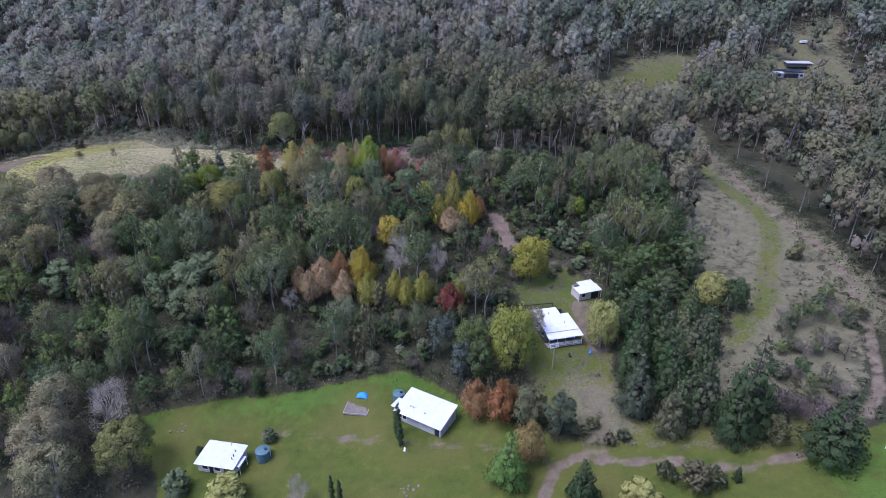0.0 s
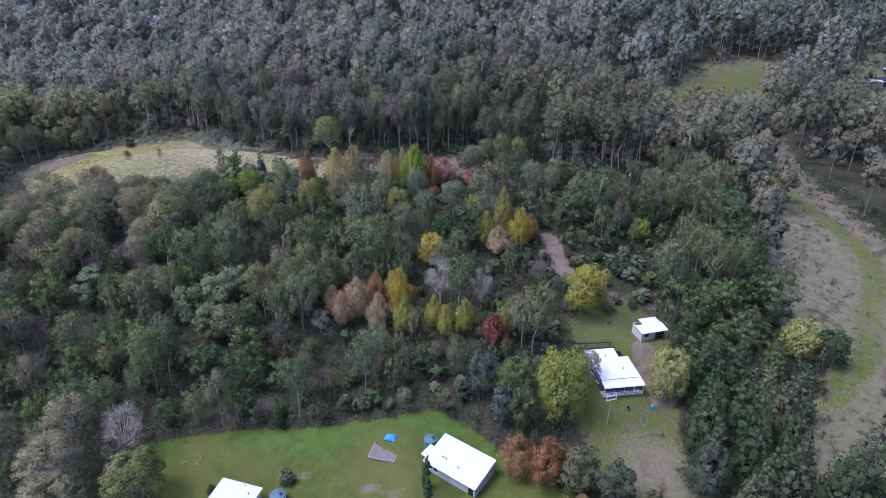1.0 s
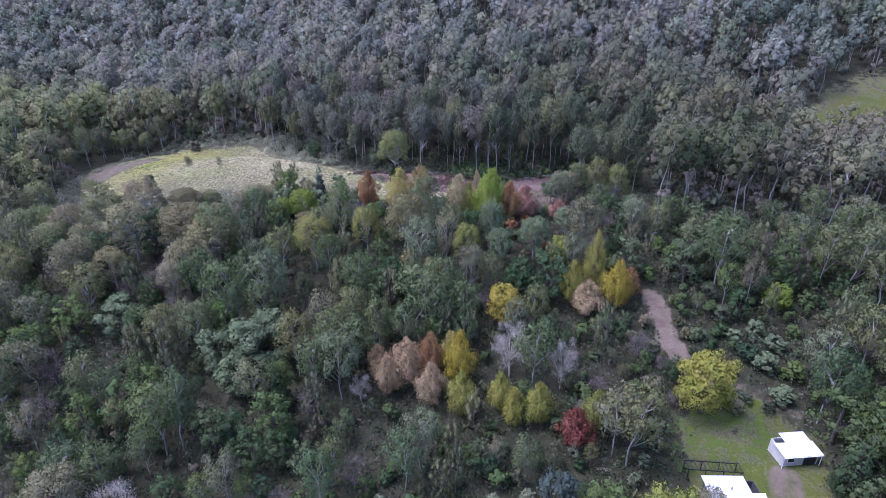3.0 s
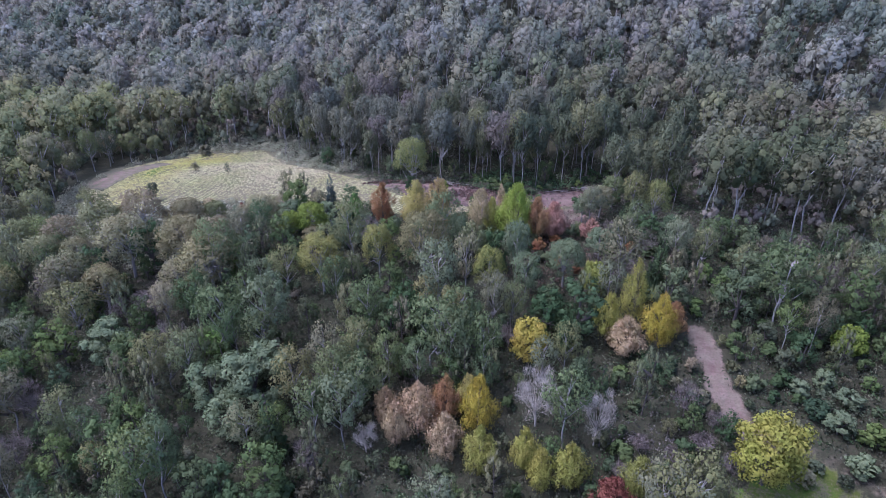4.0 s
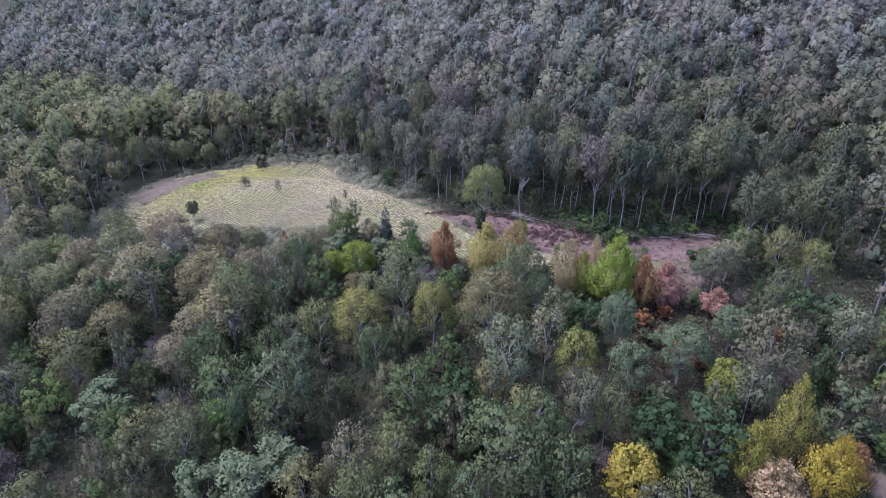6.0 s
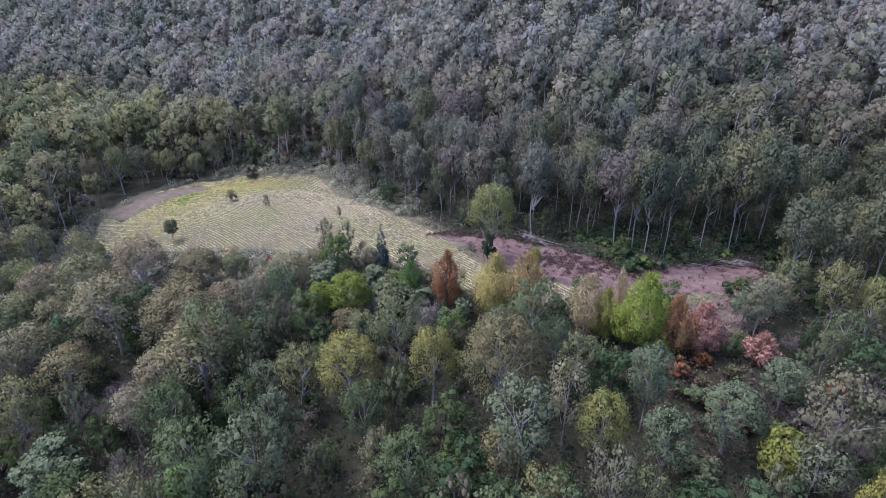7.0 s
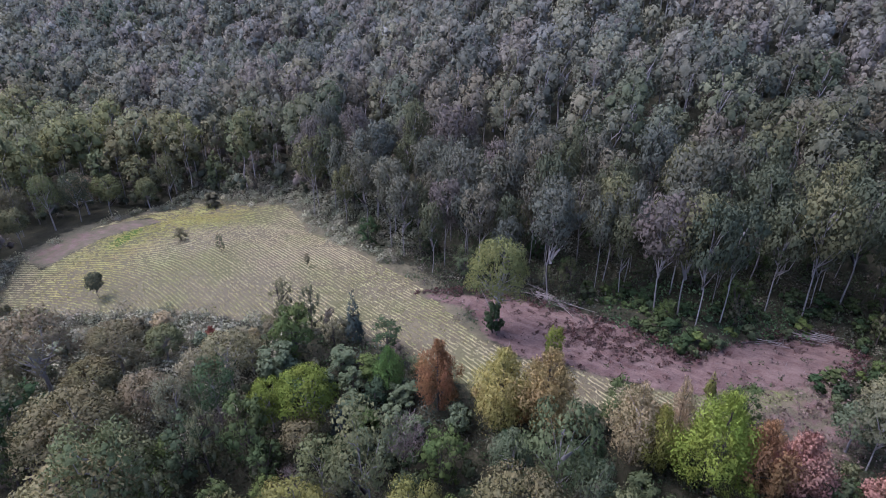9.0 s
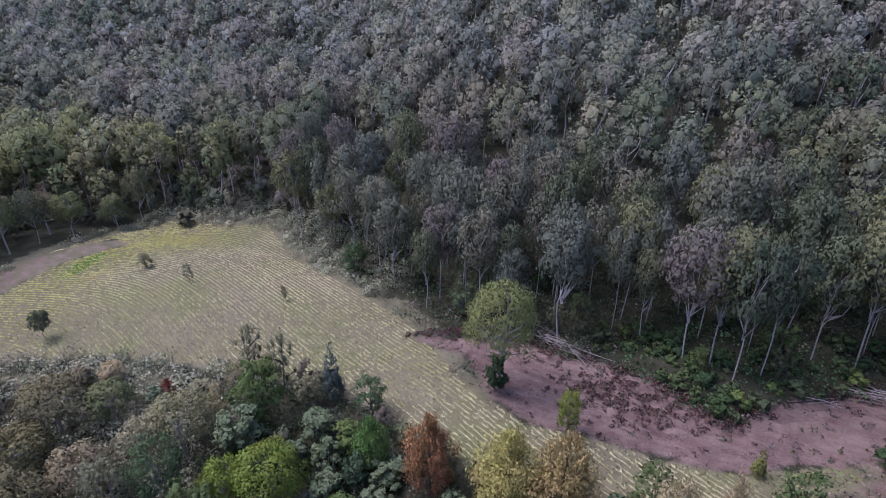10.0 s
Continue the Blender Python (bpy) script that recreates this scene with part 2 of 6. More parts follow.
TRACKS = ((((-40, 94), (-28, 92.5), (-17, 90.5), (-5, 88), (6, 87), (15, 84), (22, 80)), 0.8, 0.62),
          (((18, 60), (19, 73), (22, 79), (26, 81), (35, 78.6), (43, 77.6), (50, 74.5), (56, 73.6), (63, 74.2), (68, 75), (80, 81),
            (88, 88), (93, 97), (102, 113), (108, 130), (110, 148), (108, 164), (107, 185), (108, 214), (117, 257), (122, 282)), 0.95, 0.85),
          (((43, 79), (54, 86), (61.6, 97.8), (66.6, 102.5), (75, 116), (84, 124), (90, 136), (98.5, 150), (103, 162), (102.5, 178), (99, 195), (102, 218)), 1.1, 0.30),
          (((31, 83), (33, 90), (34, 98)), 2.5, 0.5),
          (((38, 112), (37.5, 120), (37.5, 128)), 2.4, 0.7),
          (((28, 148.6), (24.7, 150), (20.8, 157), (19, 165), (17.2, 172)), 2.4, 0.95),
          (((13.8, 200), (14, 206), (15.8, 218)), 1.3, 0.9),
          (((42, 142), (36, 146), (28, 148.6)), 1.4, 0.5))


def smooth(a, b, x):
    t = np.clip((x - a) / (b - a), 0, 1)
    return t * t * (3 - 2 * t)


PADS = ((-3.6, 95.6, -2.2, 9), (-46.7, 86.8, -6.9, 6), (28.5, 118, 5.6, 8), (39.5, 133, 8.3, 5))


def ground_z(x, y):
    """The lie of the land: a valley side that climbs from the lawn to the field, then the wooded hill."""
    x, y = np.asarray(x, float), np.asarray(y, float)
    u, v = np.clip(x, -200, 125) / 100, np.clip(y - 150, -75, 90) / 100
    z = (10.18 + 4.12 * u + 24.9 * v + 2.26 * u * u - 9.96 * u * v - 0.1 * v * v + 0.47 * u ** 3 - 3.26 * u * u * v
         + 6.13 * u * v * v - 13.27 * v ** 3)
    d = np.maximum(0, y - 238)
    z = z + (0.15 + 0.15 * np.exp(-((x + 90) / 85) ** 2)) * d * d / (d + 8) * smooth(900, 500, y)
    z = z + 0.2 * np.maximum(0, np.minimum(y, 560) - 335)
    z = z + 2.4 * np.exp(-((x + 62) / 28) ** 2 - ((y - 207) / 16) ** 2) + 14 * smooth(288, 335, y) * smooth(40, 90, x)
    for px, py, pz, r in PADS:
        w = smooth(r * 1.7, r, np.hypot(x - px, y - py))
        z = z * (1 - w) + pz * w
    return z


def inside(poly, x, y):
    x, y = np.asarray(x, float), np.asarray(y, float)
    hit = np.zeros(x.shape, bool)
    for (ax, ay), (bx, by) in zip(poly, poly[1:] + poly[:1]):
        if ay != by:
            hit ^= ((ay > y) != (by > y)) & (x < (bx - ax) * (y - ay) / (by - ay) + ax)
    return hit


def edge_gap(line, x, y):
    x, y = np.asarray(x, float), np.asarray(y, float)
    best = np.full(x.shape, 1e9)
    for (ax, ay), (bx, by) in zip(line, line[1:]):
        t = np.clip(((x - ax) * (bx - ax) + (y - ay) * (by - ay)) / ((bx - ax) ** 2 + (by - ay) ** 2), 0, 1)
        best = np.minimum(best, np.hypot(x - ax - t * (bx - ax), y - ay - t * (by - ay)))
    return best


def cover(poly, x, y, soft=1.5):
    """1 inside, 0 outside, soft across the edge."""
    gap = edge_gap(poly + poly[:1], x, y)
    return smooth(-soft, soft, np.where(inside(poly, x, y), gap, -gap))


def track_gap(x, y):
    best = np.full(np.shape(x), 1e9)
    for line, half, _ in TRACKS:
        best = np.minimum(best, edge_gap(line, x, y) - half)
    return best


def waves(x, y, seed=0.0):
    """A cheap smooth field from -1 to 1, for patches."""
    return (np.sin(x * 0.071 + y * 0.043 + seed) + np.sin(x * -0.047 + y * 0.093 + 2.1 * seed + 1) + np.sin(x * 0.151 - y * 0.117 + seed * 3.3)) / 3


# ---- meshes ----
def mesh_of(name, verts, faces, mats, slots=None, tone=None, smooth_faces=False, normals=None):
    """A mesh from arrays; all faces have the same number of corners."""
    me = bpy.data.meshes.new(name)
    verts, faces = np.asarray(verts, np.float32), np.asarray(faces, np.int32)
    n, k = faces.shape
    me.vertices.add(len(verts))
    me.vertices.foreach_set("co", verts.ravel())
    me.loops.add(n * k)
    me.loops.foreach_set("vertex_index", faces.ravel())
    me.polygons.add(n)
    me.polygons.foreach_set("loop_start", np.arange(0, n * k, k, dtype=np.int32))
    me.polygons.foreach_set("loop_total", np.full(n, k, np.int32))
    for m in mats:
        me.materials.append(m)
    if slots is not None:
        me.polygons.foreach_set("material_index", np.asarray(slots, np.int32))
    if tone is not None:
        a = me.attributes.new("tone", "FLOAT_COLOR", "POINT")
        a.data.foreach_set("color", np.column_stack([tone, np.ones(len(tone))]).astype(np.float32).ravel())
    me.polygons.foreach_set("use_smooth", np.full(n, smooth_faces, bool))
    me.update(calc_edges=True)
    if normals is not None:
        me.normals_split_custom_set_from_vertices(np.asarray(normals, np.float32))
    return me


class Heap:
    """Triangles gathered into one mesh."""

    def __init__(self):
        self.v, self.f, self.s, self.c, self.m, self.n = [], [], [], [], [], 0

    def add(self, v, f, m, slot=0, tone=(0.1, 0.1, 0.1)):
        self.v.append(v)
        self.f.append(f + self.n)
        self.m.append(m)
        self.s.append(np.full(len(f), slot))
        self.c.append(np.broadcast_to(np.asarray(tone, float), (len(v), 3)))
        self.n += len(v)

    def mesh(self, name, mats, own=False):
        return mesh_of(name, np.concatenate(self.v), np.concatenate(self.f), mats, np.concatenate(self.s),
                       np.concatenate(self.c) if own else None, True, np.concatenate(self.m))


def tube(points, radii, sides=5):
    """A tapered limb along points: corners, triangles and round normals."""
    p = np.asarray(points, float)
    rings, around = [], []
    for i in range(len(p)):
        d = p[min(i + 1, len(p) - 1)] - p[max(i - 1, 0)]
        d /= np.linalg.norm(d) + 1e-9
        a = np.cross(d, (1, 0, 0) if abs(d[0]) < 0.9 else (0, 1, 0))
        a /= np.linalg.norm(a)
        b = np.cross(d, a)
        w = np.linspace(0, 2 * np.pi, sides, endpoint=False)[:, None]
        around.append(np.cos(w) * a + np.sin(w) * b)
        rings.append(p[i] + radii[i] * around[-1])
    f = []
    for i in range(len(p) - 1):
        for k in range(sides):
            q, r = i * sides + k, i * sides + (k + 1) % sides
            f += [(q, r, r + sides), (q, r + sides, q + sides)]
    return np.concatenate(rings), np.array(f), np.concatenate(around)


def facing(v, m):
    """Triangles out of rows of three corners, each turned to the side of its soft normal."""
    t = v.reshape(-1, 3, 3)
    n = np.cross(t[:, 1] - t[:, 0], t[:, 2] - t[:, 0])
    f = np.arange(len(v)).reshape(-1, 3)
    back = (n * m).sum(1) < 0
    f[back] = f[back][:, ::-1]
    return f, np.repeat(m, 3, 0)


def leaves(rng, centres, radii, count, size, low=-0.35, shell=0.7, wild=0.55, long=1.0, soft=0.42):
    """Leaf sprays on the outsides of clumps: count triangles over all clumps."""
    centres, radii = np.asarray(centres, float), np.asarray(radii, float)
    if radii.ndim == 1:
        radii = np.repeat(radii[:, None], 3, 1)
    share = radii[:, 0] * radii[:, 2]
    which = rng.choice(len(centres), count, p=share / share.sum())
    z = rng.uniform(low, 1, count)
    a = rng.uniform(0, 2 * np.pi, count)
    s = np.sqrt(np.maximum(0, 1 - z * z))
    d = np.column_stack([s * np.cos(a), s * np.sin(a), z])
    pos = centres[which] + d * radii[which] * rng.uniform(shell, 1.22, (count, 1))
    n = d + rng.normal(0, wild, (count, 3))
    n /= np.linalg.norm(n, axis=1)[:, None] + 1e-9
    t = np.cross(n, rng.normal(0, 1, (count, 3)))
    t /= np.linalg.norm(t, axis=1)[:, None] + 1e-9
    b = np.cross(n, t)
    h = size * rng.uniform(0.55, 1.35, (count, 1))
    v = np.stack([pos - t * h * 0.5 - b * h * 0.35 * long, pos + t * h * 0.55 - b * h * 0.25 * long, pos + b * h * 0.75 * long], 1).reshape(-1, 3)
    heart = centres.mean(0) - (0, 0, 0.4 * np.ptp(centres[:, 2]))
    out = pos - heart
    out /= np.linalg.norm(out, axis=1)[:, None] + 1e-9
    m = soft * d + (1.22 - soft) * out + rng.normal(0, 0.10, (count, 3))
    m /= np.linalg.norm(m, axis=1)[:, None] + 1e-9
    return v, *facing(v, m)


ICO = np.array([(0, a, b * 1.618) for a in (-1, 1) for b in (-1, 1)] + [(a, b * 1.618, 0) for a in (-1, 1) for b in (-1, 1)]
               + [(a * 1.618, 0, b) for a in (-1, 1) for b in (-1, 1)]) / 1.902
ICO_F = np.array([t for t in itertools.combinations(range(12), 3) if all(np.linalg.norm(ICO[a] - ICO[b]) < 1.1 for a, b in itertools.combinations(t, 2))])


def split_ball(v, f):
    """Each triangle of a ball cut into four."""
    v, new_f, seen = [tuple(p) for p in v], [], {}

    def middle(a, b):
        key = (min(a, b), max(a, b))
        if key not in seen:
            p = np.add(v[a], v[b])
            v.append(tuple(p / np.linalg.norm(p)))
            seen[key] = len(v) - 1
        return seen[key]
    for a, b, c in f:
        d, e, g = middle(a, b), middle(b, c), middle(c, a)
        new_f += [(a, d, g), (b, e, d), (c, g, e), (d, e, g)]
    return np.array(v), np.array(new_f)


PUFF, PUFF_F = split_ball(ICO, ICO_F)


def hearts(rng, centres, radii, scale=0.72, fine=True, soft=0.42):
    """The dense inside of each clump, under its leaf sprays."""
    centres, radii = np.asarray(centres, float), np.asarray(radii, float)
    base, tri = (PUFF, PUFF_F) if fine else (ICO, ICO_F)
    turn = np.array(Matrix.Rotation(rng.uniform(0, 3), 3, "Z") @ Matrix.Rotation(rng.uniform(0, 3), 3, "X"))
    base = base @ turn.T
    n, k = len(centres), len(base)
    v = centres[:, None] + base[None] * radii[:, None] * scale * rng.uniform(0.78, 1.18, (n, k, 1))
    out = v - (centres.mean(0) - (0, 0, 0.4 * np.ptp(centres[:, 2])))
    out /= np.linalg.norm(out, axis=2)[:, :, None] + 1e-9
    m = (soft * base[None] + (1.22 - soft) * out).reshape(-1, 3)
    m /= np.linalg.norm(m, axis=1)[:, None] + 1e-9
    f = tri.copy()
    side = np.einsum("ij,ij->i", np.cross(base[f[:, 1]] - base[f[:, 0]], base[f[:, 2]] - base[f[:, 0]]), base[f].mean(1))
    f[side < 0] = f[side < 0][:, ::-1]
    f = (f[None] + k * np.arange(n)[:, None, None]).reshape(-1, 3)
    return v.reshape(-1, 3), f, m


def needles(rng, centres, radii, count, length, width, up=0.9):
    """Fine upright twigs that fan out of clumps."""
    centres, radii = np.asarray(centres, float), np.asarray(radii, float)
    which = rng.integers(0, len(centres), count)
    d = rng.normal(0, 1, (count, 3))
    d /= np.linalg.norm(d, axis=1)[:, None]
    pos = centres[which] + d * radii[which][:, None] * rng.uniform(0.3, 1, (count, 1))
    g = d * 0.7 + np.array((0, 0, up)) + rng.normal(0, 0.25, (count, 3))
    g /= np.linalg.norm(g, axis=1)[:, None]
    t = np.cross(g, rng.normal(0, 1, (count, 3)))
    t /= np.linalg.norm(t, axis=1)[:, None] + 1e-9
    h = length * rng.uniform(0.6, 1.3, (count, 1))
    v = np.stack([pos - t * width, pos + t * width, pos + g * h], 1).reshape(-1, 3)
    m = d + rng.normal(0, 0.25, (count, 3))
    m /= np.linalg.norm(m, axis=1)[:, None] + 1e-9
    return v, *facing(v, m)


def tree_shape(rng, form, dense=1.0):
    """A tree 1 m high and about 1 m across its crown at most: limbs and the clumps that carry the leaves. dense: how many clumps."""
    thick = 0.45 + 0.55 * dense ** -0.5
    limbs, cs, rs = [], [], []
    lean = rng.normal(0, 0.03, 2)
    if form in ("gum", "tall"):
        fork, mid, tall, round_ = (0.42, 0.71, 0.27, 0.38) if form == "gum" else (0.50, 0.745, 0.235, 0.30)
        bend = rng.normal(0, 0.03, 2)
        limbs.append(([(0, 0, -0.03), (bend[0], bend[1], fork * 0.6), (lean[0], lean[1], fork), (lean[0] * 1.5, lean[1] * 1.5, 0.8)],
                      (0.014, 0.011, 0.009, 0.003) if form == "gum" else (0.0095, 0.008, 0.0065, 0.0025)))
        n = int(rng.integers(27, 34) * dense)
        for i in range(n):
            a = 2.4 * i + rng.uniform(-0.5, 0.5)
            z = mid + tall * (1 - 2 * (i + rng.uniform(0.2, 0.8)) / n) * 0.92
            r = round_ * math.sqrt(max(0.02, 1 - ((z - mid) / tall) ** 2)) * rng.uniform(0.45, 1.0)
            c = np.array((lean[0] + r * math.cos(a), lean[1] + r * math.sin(a), z))
            cs.append(c)
            q = rng.uniform(0.062, 0.115) * thick * (1.0 if form == "gum" else 0.9)
            rs.append((q * 1.1, q * 1.1, q * 0.9))
            if i % 3 == 0:
                m = np.array((lean[0], lean[1], max(0.2, min(0.75, z - 0.14 - r * 0.5))))
                k2 = (m + c) / 2 + rng.normal(0, 0.02, 3)
                limbs.append(([m, k2, c], (0.007, 0.005, 0.002)))
    elif form == "dome":
        limbs.append(([(0, 0, -0.03), (lean[0], lean[1], 0.35), (lean[0], lean[1], 0.7)], (0.026, 0.018, 0.006)))
        for i in range(54):
            a, z = 2.4 * i + rng.uniform(-0.3, 0.3), 0.42 + 0.52 * ((i + 0.5) / 54) ** 0.8
            full = 0.46 * math.sqrt(max(0.03, 1 - ((z - 0.52) / 0.46) ** 2))
            c = np.array((full * rng.uniform(0.55, 0.85) * math.cos(a), full * rng.uniform(0.55, 0.85) * math.sin(a), z))
            cs.append(c)
            q = rng.uniform(0.055, 0.095)
            rs.append((q * 1.15, q * 1.15, q * 0.8))
            if i % 4 == 0:
                fork = rng.uniform(0.24, 0.58)
                limbs.append(([(lean[0], lean[1], min(fork, z - 0.12)), (c + (lean[0], lean[1], fork)) / 2 + rng.normal(0, 0.03, 3) - (0, 0, 0.03), c], (0.009, 0.006, 0.0015)))
    elif form == "broad":
        limbs.append(([(0, 0, -0.03), (lean[0], lean[1], 0.3), (lean[0], lean[1], 0.6)], (0.030, 0.022, 0.010)))
        n = int(rng.integers(38, 48) * dense)
        for i in range(n):
            a, z = rng.uniform(0, 2 * np.pi), rng.uniform(0.15, 0.92)
            full = 0.42 * math.sqrt(max(0.05, 1 - ((z - 0.45) / 0.55) ** 2))
            r = full * rng.uniform(0.35, 0.85)
            c = np.array((r * math.cos(a), r * math.sin(a), z))
            cs.append(c)
            q = rng.uniform(0.06, 0.115) * thick
            rs.append((q, q, q * 0.9))
            if i % 6 == 0:
                limbs.append(([(lean[0], lean[1], 0.25), c], (0.012, 0.004)))
    elif form == "low":  # a few clumps close to the ground
        limbs.append(([(0, 0, -0.03), (lean[0], lean[1], 0.3)], (0.03, 0.01)))
        for i in range(6):
            a = 2.4 * i + rng.uniform(-0.4, 0.4)
            r = rng.uniform(0.1, 0.4)
            cs.append(np.array((r * math.cos(a), r * math.sin(a), rng.uniform(0.3, 0.75))))
            q = rng.uniform(0.18, 0.30)
            rs.append((q, q, q * 0.9))
    elif form == "oak":
        limbs.append(([(0, 0, -0.03), (lean[0], lean[1], 0.5), (lean[0] * 2, lean[1] * 2, 0.92)], (0.018, 0.012, 0.004)))
        n = int(rng.integers(24, 32) * dense)
        for i in range(n):
            z = 0.25 + 0.68 * (i + 0.5) / n
            a = 2.4 * i + rng.uniform(-0.5, 0.5)
            full = 0.34 * (1 - ((z - 0.45) / 0.62) ** 2)
            r = max(0.02, full) * rng.uniform(0.35, 0.9)
            c = np.array((r * math.cos(a), r * math.sin(a), z))
            cs.append(c)
            q = rng.uniform(0.05, 0.09) * thick
            rs.append((q, q, q * 1.7))
            if i % 3 == 0:
                limbs.append(([(lean[0], lean[1], z - 0.15), c], (0.008, 0.003)))
    elif form == "poplar":
        limbs.append(([(0, 0, -0.03), (lean[0], lean[1], 0.5), (0, 0, 0.95)], (0.022, 0.013, 0.003)))
        n = int(rng.integers(58, 70))
        for i in range(n):
            z = 0.14 + 0.8 * (i + 0.5) / n
            a = 2.4 * i + rng.uniform(-0.4, 0.4)
            full = 0.48 * min(1.0, (1.03 - z) * 1.9) * min(1.0, z * 3.2)
            r = full * rng.uniform(0.25, 0.86)
            c = np.array((r * math.cos(a), r * math.sin(a), z))
            cs.append(c)
            q = max(0.05, full * rng.uniform(0.20, 0.33))
            rs.append((q, q, q * 1.35))
            if i % 6 == 0:
                limbs.append(([(0, 0, max(0.1, z - 0.2)), c], (0.009, 0.003)))
    elif form == "round":
        limbs.append(([(0, 0, -0.03), (0, 0, 0.5)], (0.030, 0.014)))
        n = int(rng.integers(48, 58))
        for i in range(n):
            a, z = 2.4 * i, 0.2 + 0.68 * (i + 0.5) / n
            full = 0.47 * math.sqrt(max(0.04, 1 - ((z - 0.47) / 0.53) ** 2))
            r = full * rng.uniform(0.45, 0.86)
            cs.append(np.array((r * math.cos(a), r * math.sin(a), z)))
            q = rng.uniform(0.07, 0.115)
            rs.append((q, q, q))
            if i % 9 == 0:
                limbs.append(([(0, 0, 0.2), cs[-1]], (0.012, 0.004)))
    elif form == "cone":
        limbs.append(([(0, 0, -0.03), (lean[0], lean[1], 0.97)], (0.024, 0.003)))
        for tier in range(9):
            z = 0.12 + 0.80 * tier / 8
            full = 0.40 * (1.05 - z) ** 0.85
            for i in range(max(3, 7 - tier // 2)):
                a = 2.4 * i + tier * 0.9 + rng.uniform(-0.3, 0.3)
                r = full * rng.uniform(0.55, 0.85)
                cs.append(np.array((r * math.cos(a), r * math.sin(a), z + rng.uniform(-0.03, 0.03))))
                q = max(0.035, full * rng.uniform(0.34, 0.48))
                rs.append((q, q, q * 0.75))
                if i % 2 == 0:
                    limbs.append(([(0, 0, z), cs[-1]], (0.007, 0.003)))
    elif form == "column":
        limbs.append(([(0, 0, -0.03), (0, 0, 0.9)], (0.020, 0.004)))
        for i in range(16):
            z = 0.08 + 0.85 * i / 15
            full = 0.5 * math.sin(math.pi * min(0.97, 0.12 + 0.86 * z)) ** 0.7
            a = 2.4 * i
            cs.append(np.array((0.42 * full * math.cos(a), 0.42 * full * math.sin(a), z)))
            rs.append((0.62 * full, 0.62 * full, 0.085))
    else:  # bare: a fan of leafless limbs
        limbs.append(([(0, 0, -0.03), (lean[0], lean[1], 0.35)], (0.022, 0.014)))
        for i in range(24):
            a, z = 2.4 * i, rng.uniform(0.4, 0.92)
            full = 0.40 * math.sqrt(max(0.06, 1 - ((z - 0.5) / 0.52) ** 2))
            r = full * rng.uniform(0.4, 0.95)
            c = np.array((r * math.cos(a), r * math.sin(a), z))
            cs.append(c)
            q = rng.uniform(0.08, 0.13)
            rs.append((q, q, q))
            limbs.append(([(lean[0], lean[1], rng.uniform(0.2, 0.35)), c * (0.5, 0.5, 0.7), c], (0.007, 0.004, 0.0015)))
    return limbs, np.array(cs), np.array(rs)


def tree_meshes(name, form, seed, high, leaf_mat, bark, count, size, dense=1.0):
    """Crown and trunk meshes of a tree 1 m high; size in metres holds for a tree of that height."""
    rng = np.random.default_rng(seed)
    limbs, cs, rs = tree_shape(rng, form, dense)
    wood = Heap()
    for pts, rad in limbs:
        if not wood.n:
            k = np.linspace(0, len(pts) - 1, 9)
            old = np.arange(len(pts))
            pts = np.column_stack([np.interp(k, old, [p[a] for p in pts]) for a in range(3)])
            rad = np.interp(k, old, rad)
        v, f, m = tube(pts, rad, 5 if not wood.n else 3)
        if wood.n:  # a limb grows out of the trunk
            f = np.where(f == 0, int(np.argmin(np.linalg.norm(wood.v[0] - v[0], axis=1))) - wood.n, f)
        wood.add(v, f, m)
    crown = Heap()
    s = size / high
    if form == "bare":
        crown.add(*needles(rng, cs, rs[:, 0] * 1.15, count, 1.7 * s, 0.075 * s, 0.8))
    elif form == "oak":
        crown.add(*leaves(rng, cs, rs, count // 3, s * 0.8, -0.6, 0.6, 0.6))
        crown.add(*needles(rng, cs, rs[:, 0], count * 2 // 3, 1.5 * s, 0.16 * s, 0.9))
    elif form == "poplar":
        crown.add(*leaves(rng, cs, rs, count // 2, s * 1.15, -0.6, 0.25, 0.42))
        crown.add(*needles(rng, cs, rs[:, 0] * 1.2, count * 2 // 3, 1.6 * s, 0.15 * s, 1.4))
    else:
        crown.add(*leaves(rng, cs, rs, count, s * 1.12, -0.6, 0.72, 0.42))
    if form not in ("bare", "poplar"):
        crown.add(*hearts(rng, cs, rs, {"column": 0.8, "oak": 0.40, "round": 0.36, "broad": 0.48, "cone": 0.5}.get(form, 0.28), False))
    return crown.mesh(name + "_crown", [leaf_mat]), wood.mesh(name + "_trunk", [bark])


def stand(name, meshes, x, y, high, wide, turn, label, category="tree", group="", sink=0.0, lean=0.0):
    """A tree at a place: an empty with a trunk and a crown."""
    crown, trunk = meshes
    top = new(name)
    top.empty_display_size = 0.5
    top.matrix_world = pose(x, y, float(ground_z(x, y)) - sink, lean, 0, turn)
    for kind, me in (("trunk", trunk), ("crown", crown)):
        ob = new(kind, me)
        ob.parent = top
        ob.scale = (wide, wide, high)
    return tagged(top, label, category, group)


# ---- the ground, one sheet ----
def spread_line(a, b, step, far_a, far_b):
    """Even steps between a and b, growing steps outside."""
    mid = list(np.arange(a, b + step / 2, step))
    lo, s = [a], step
    while lo[-1] > far_a:
        s *= 1.25
        lo.append(lo[-1] - s)
    hi, s = [mid[-1]], step
    while hi[-1] < far_b:
        s *= 1.25
        hi.append(hi[-1] + s)
    return np.array(lo[:0:-1] + mid + hi[1:])


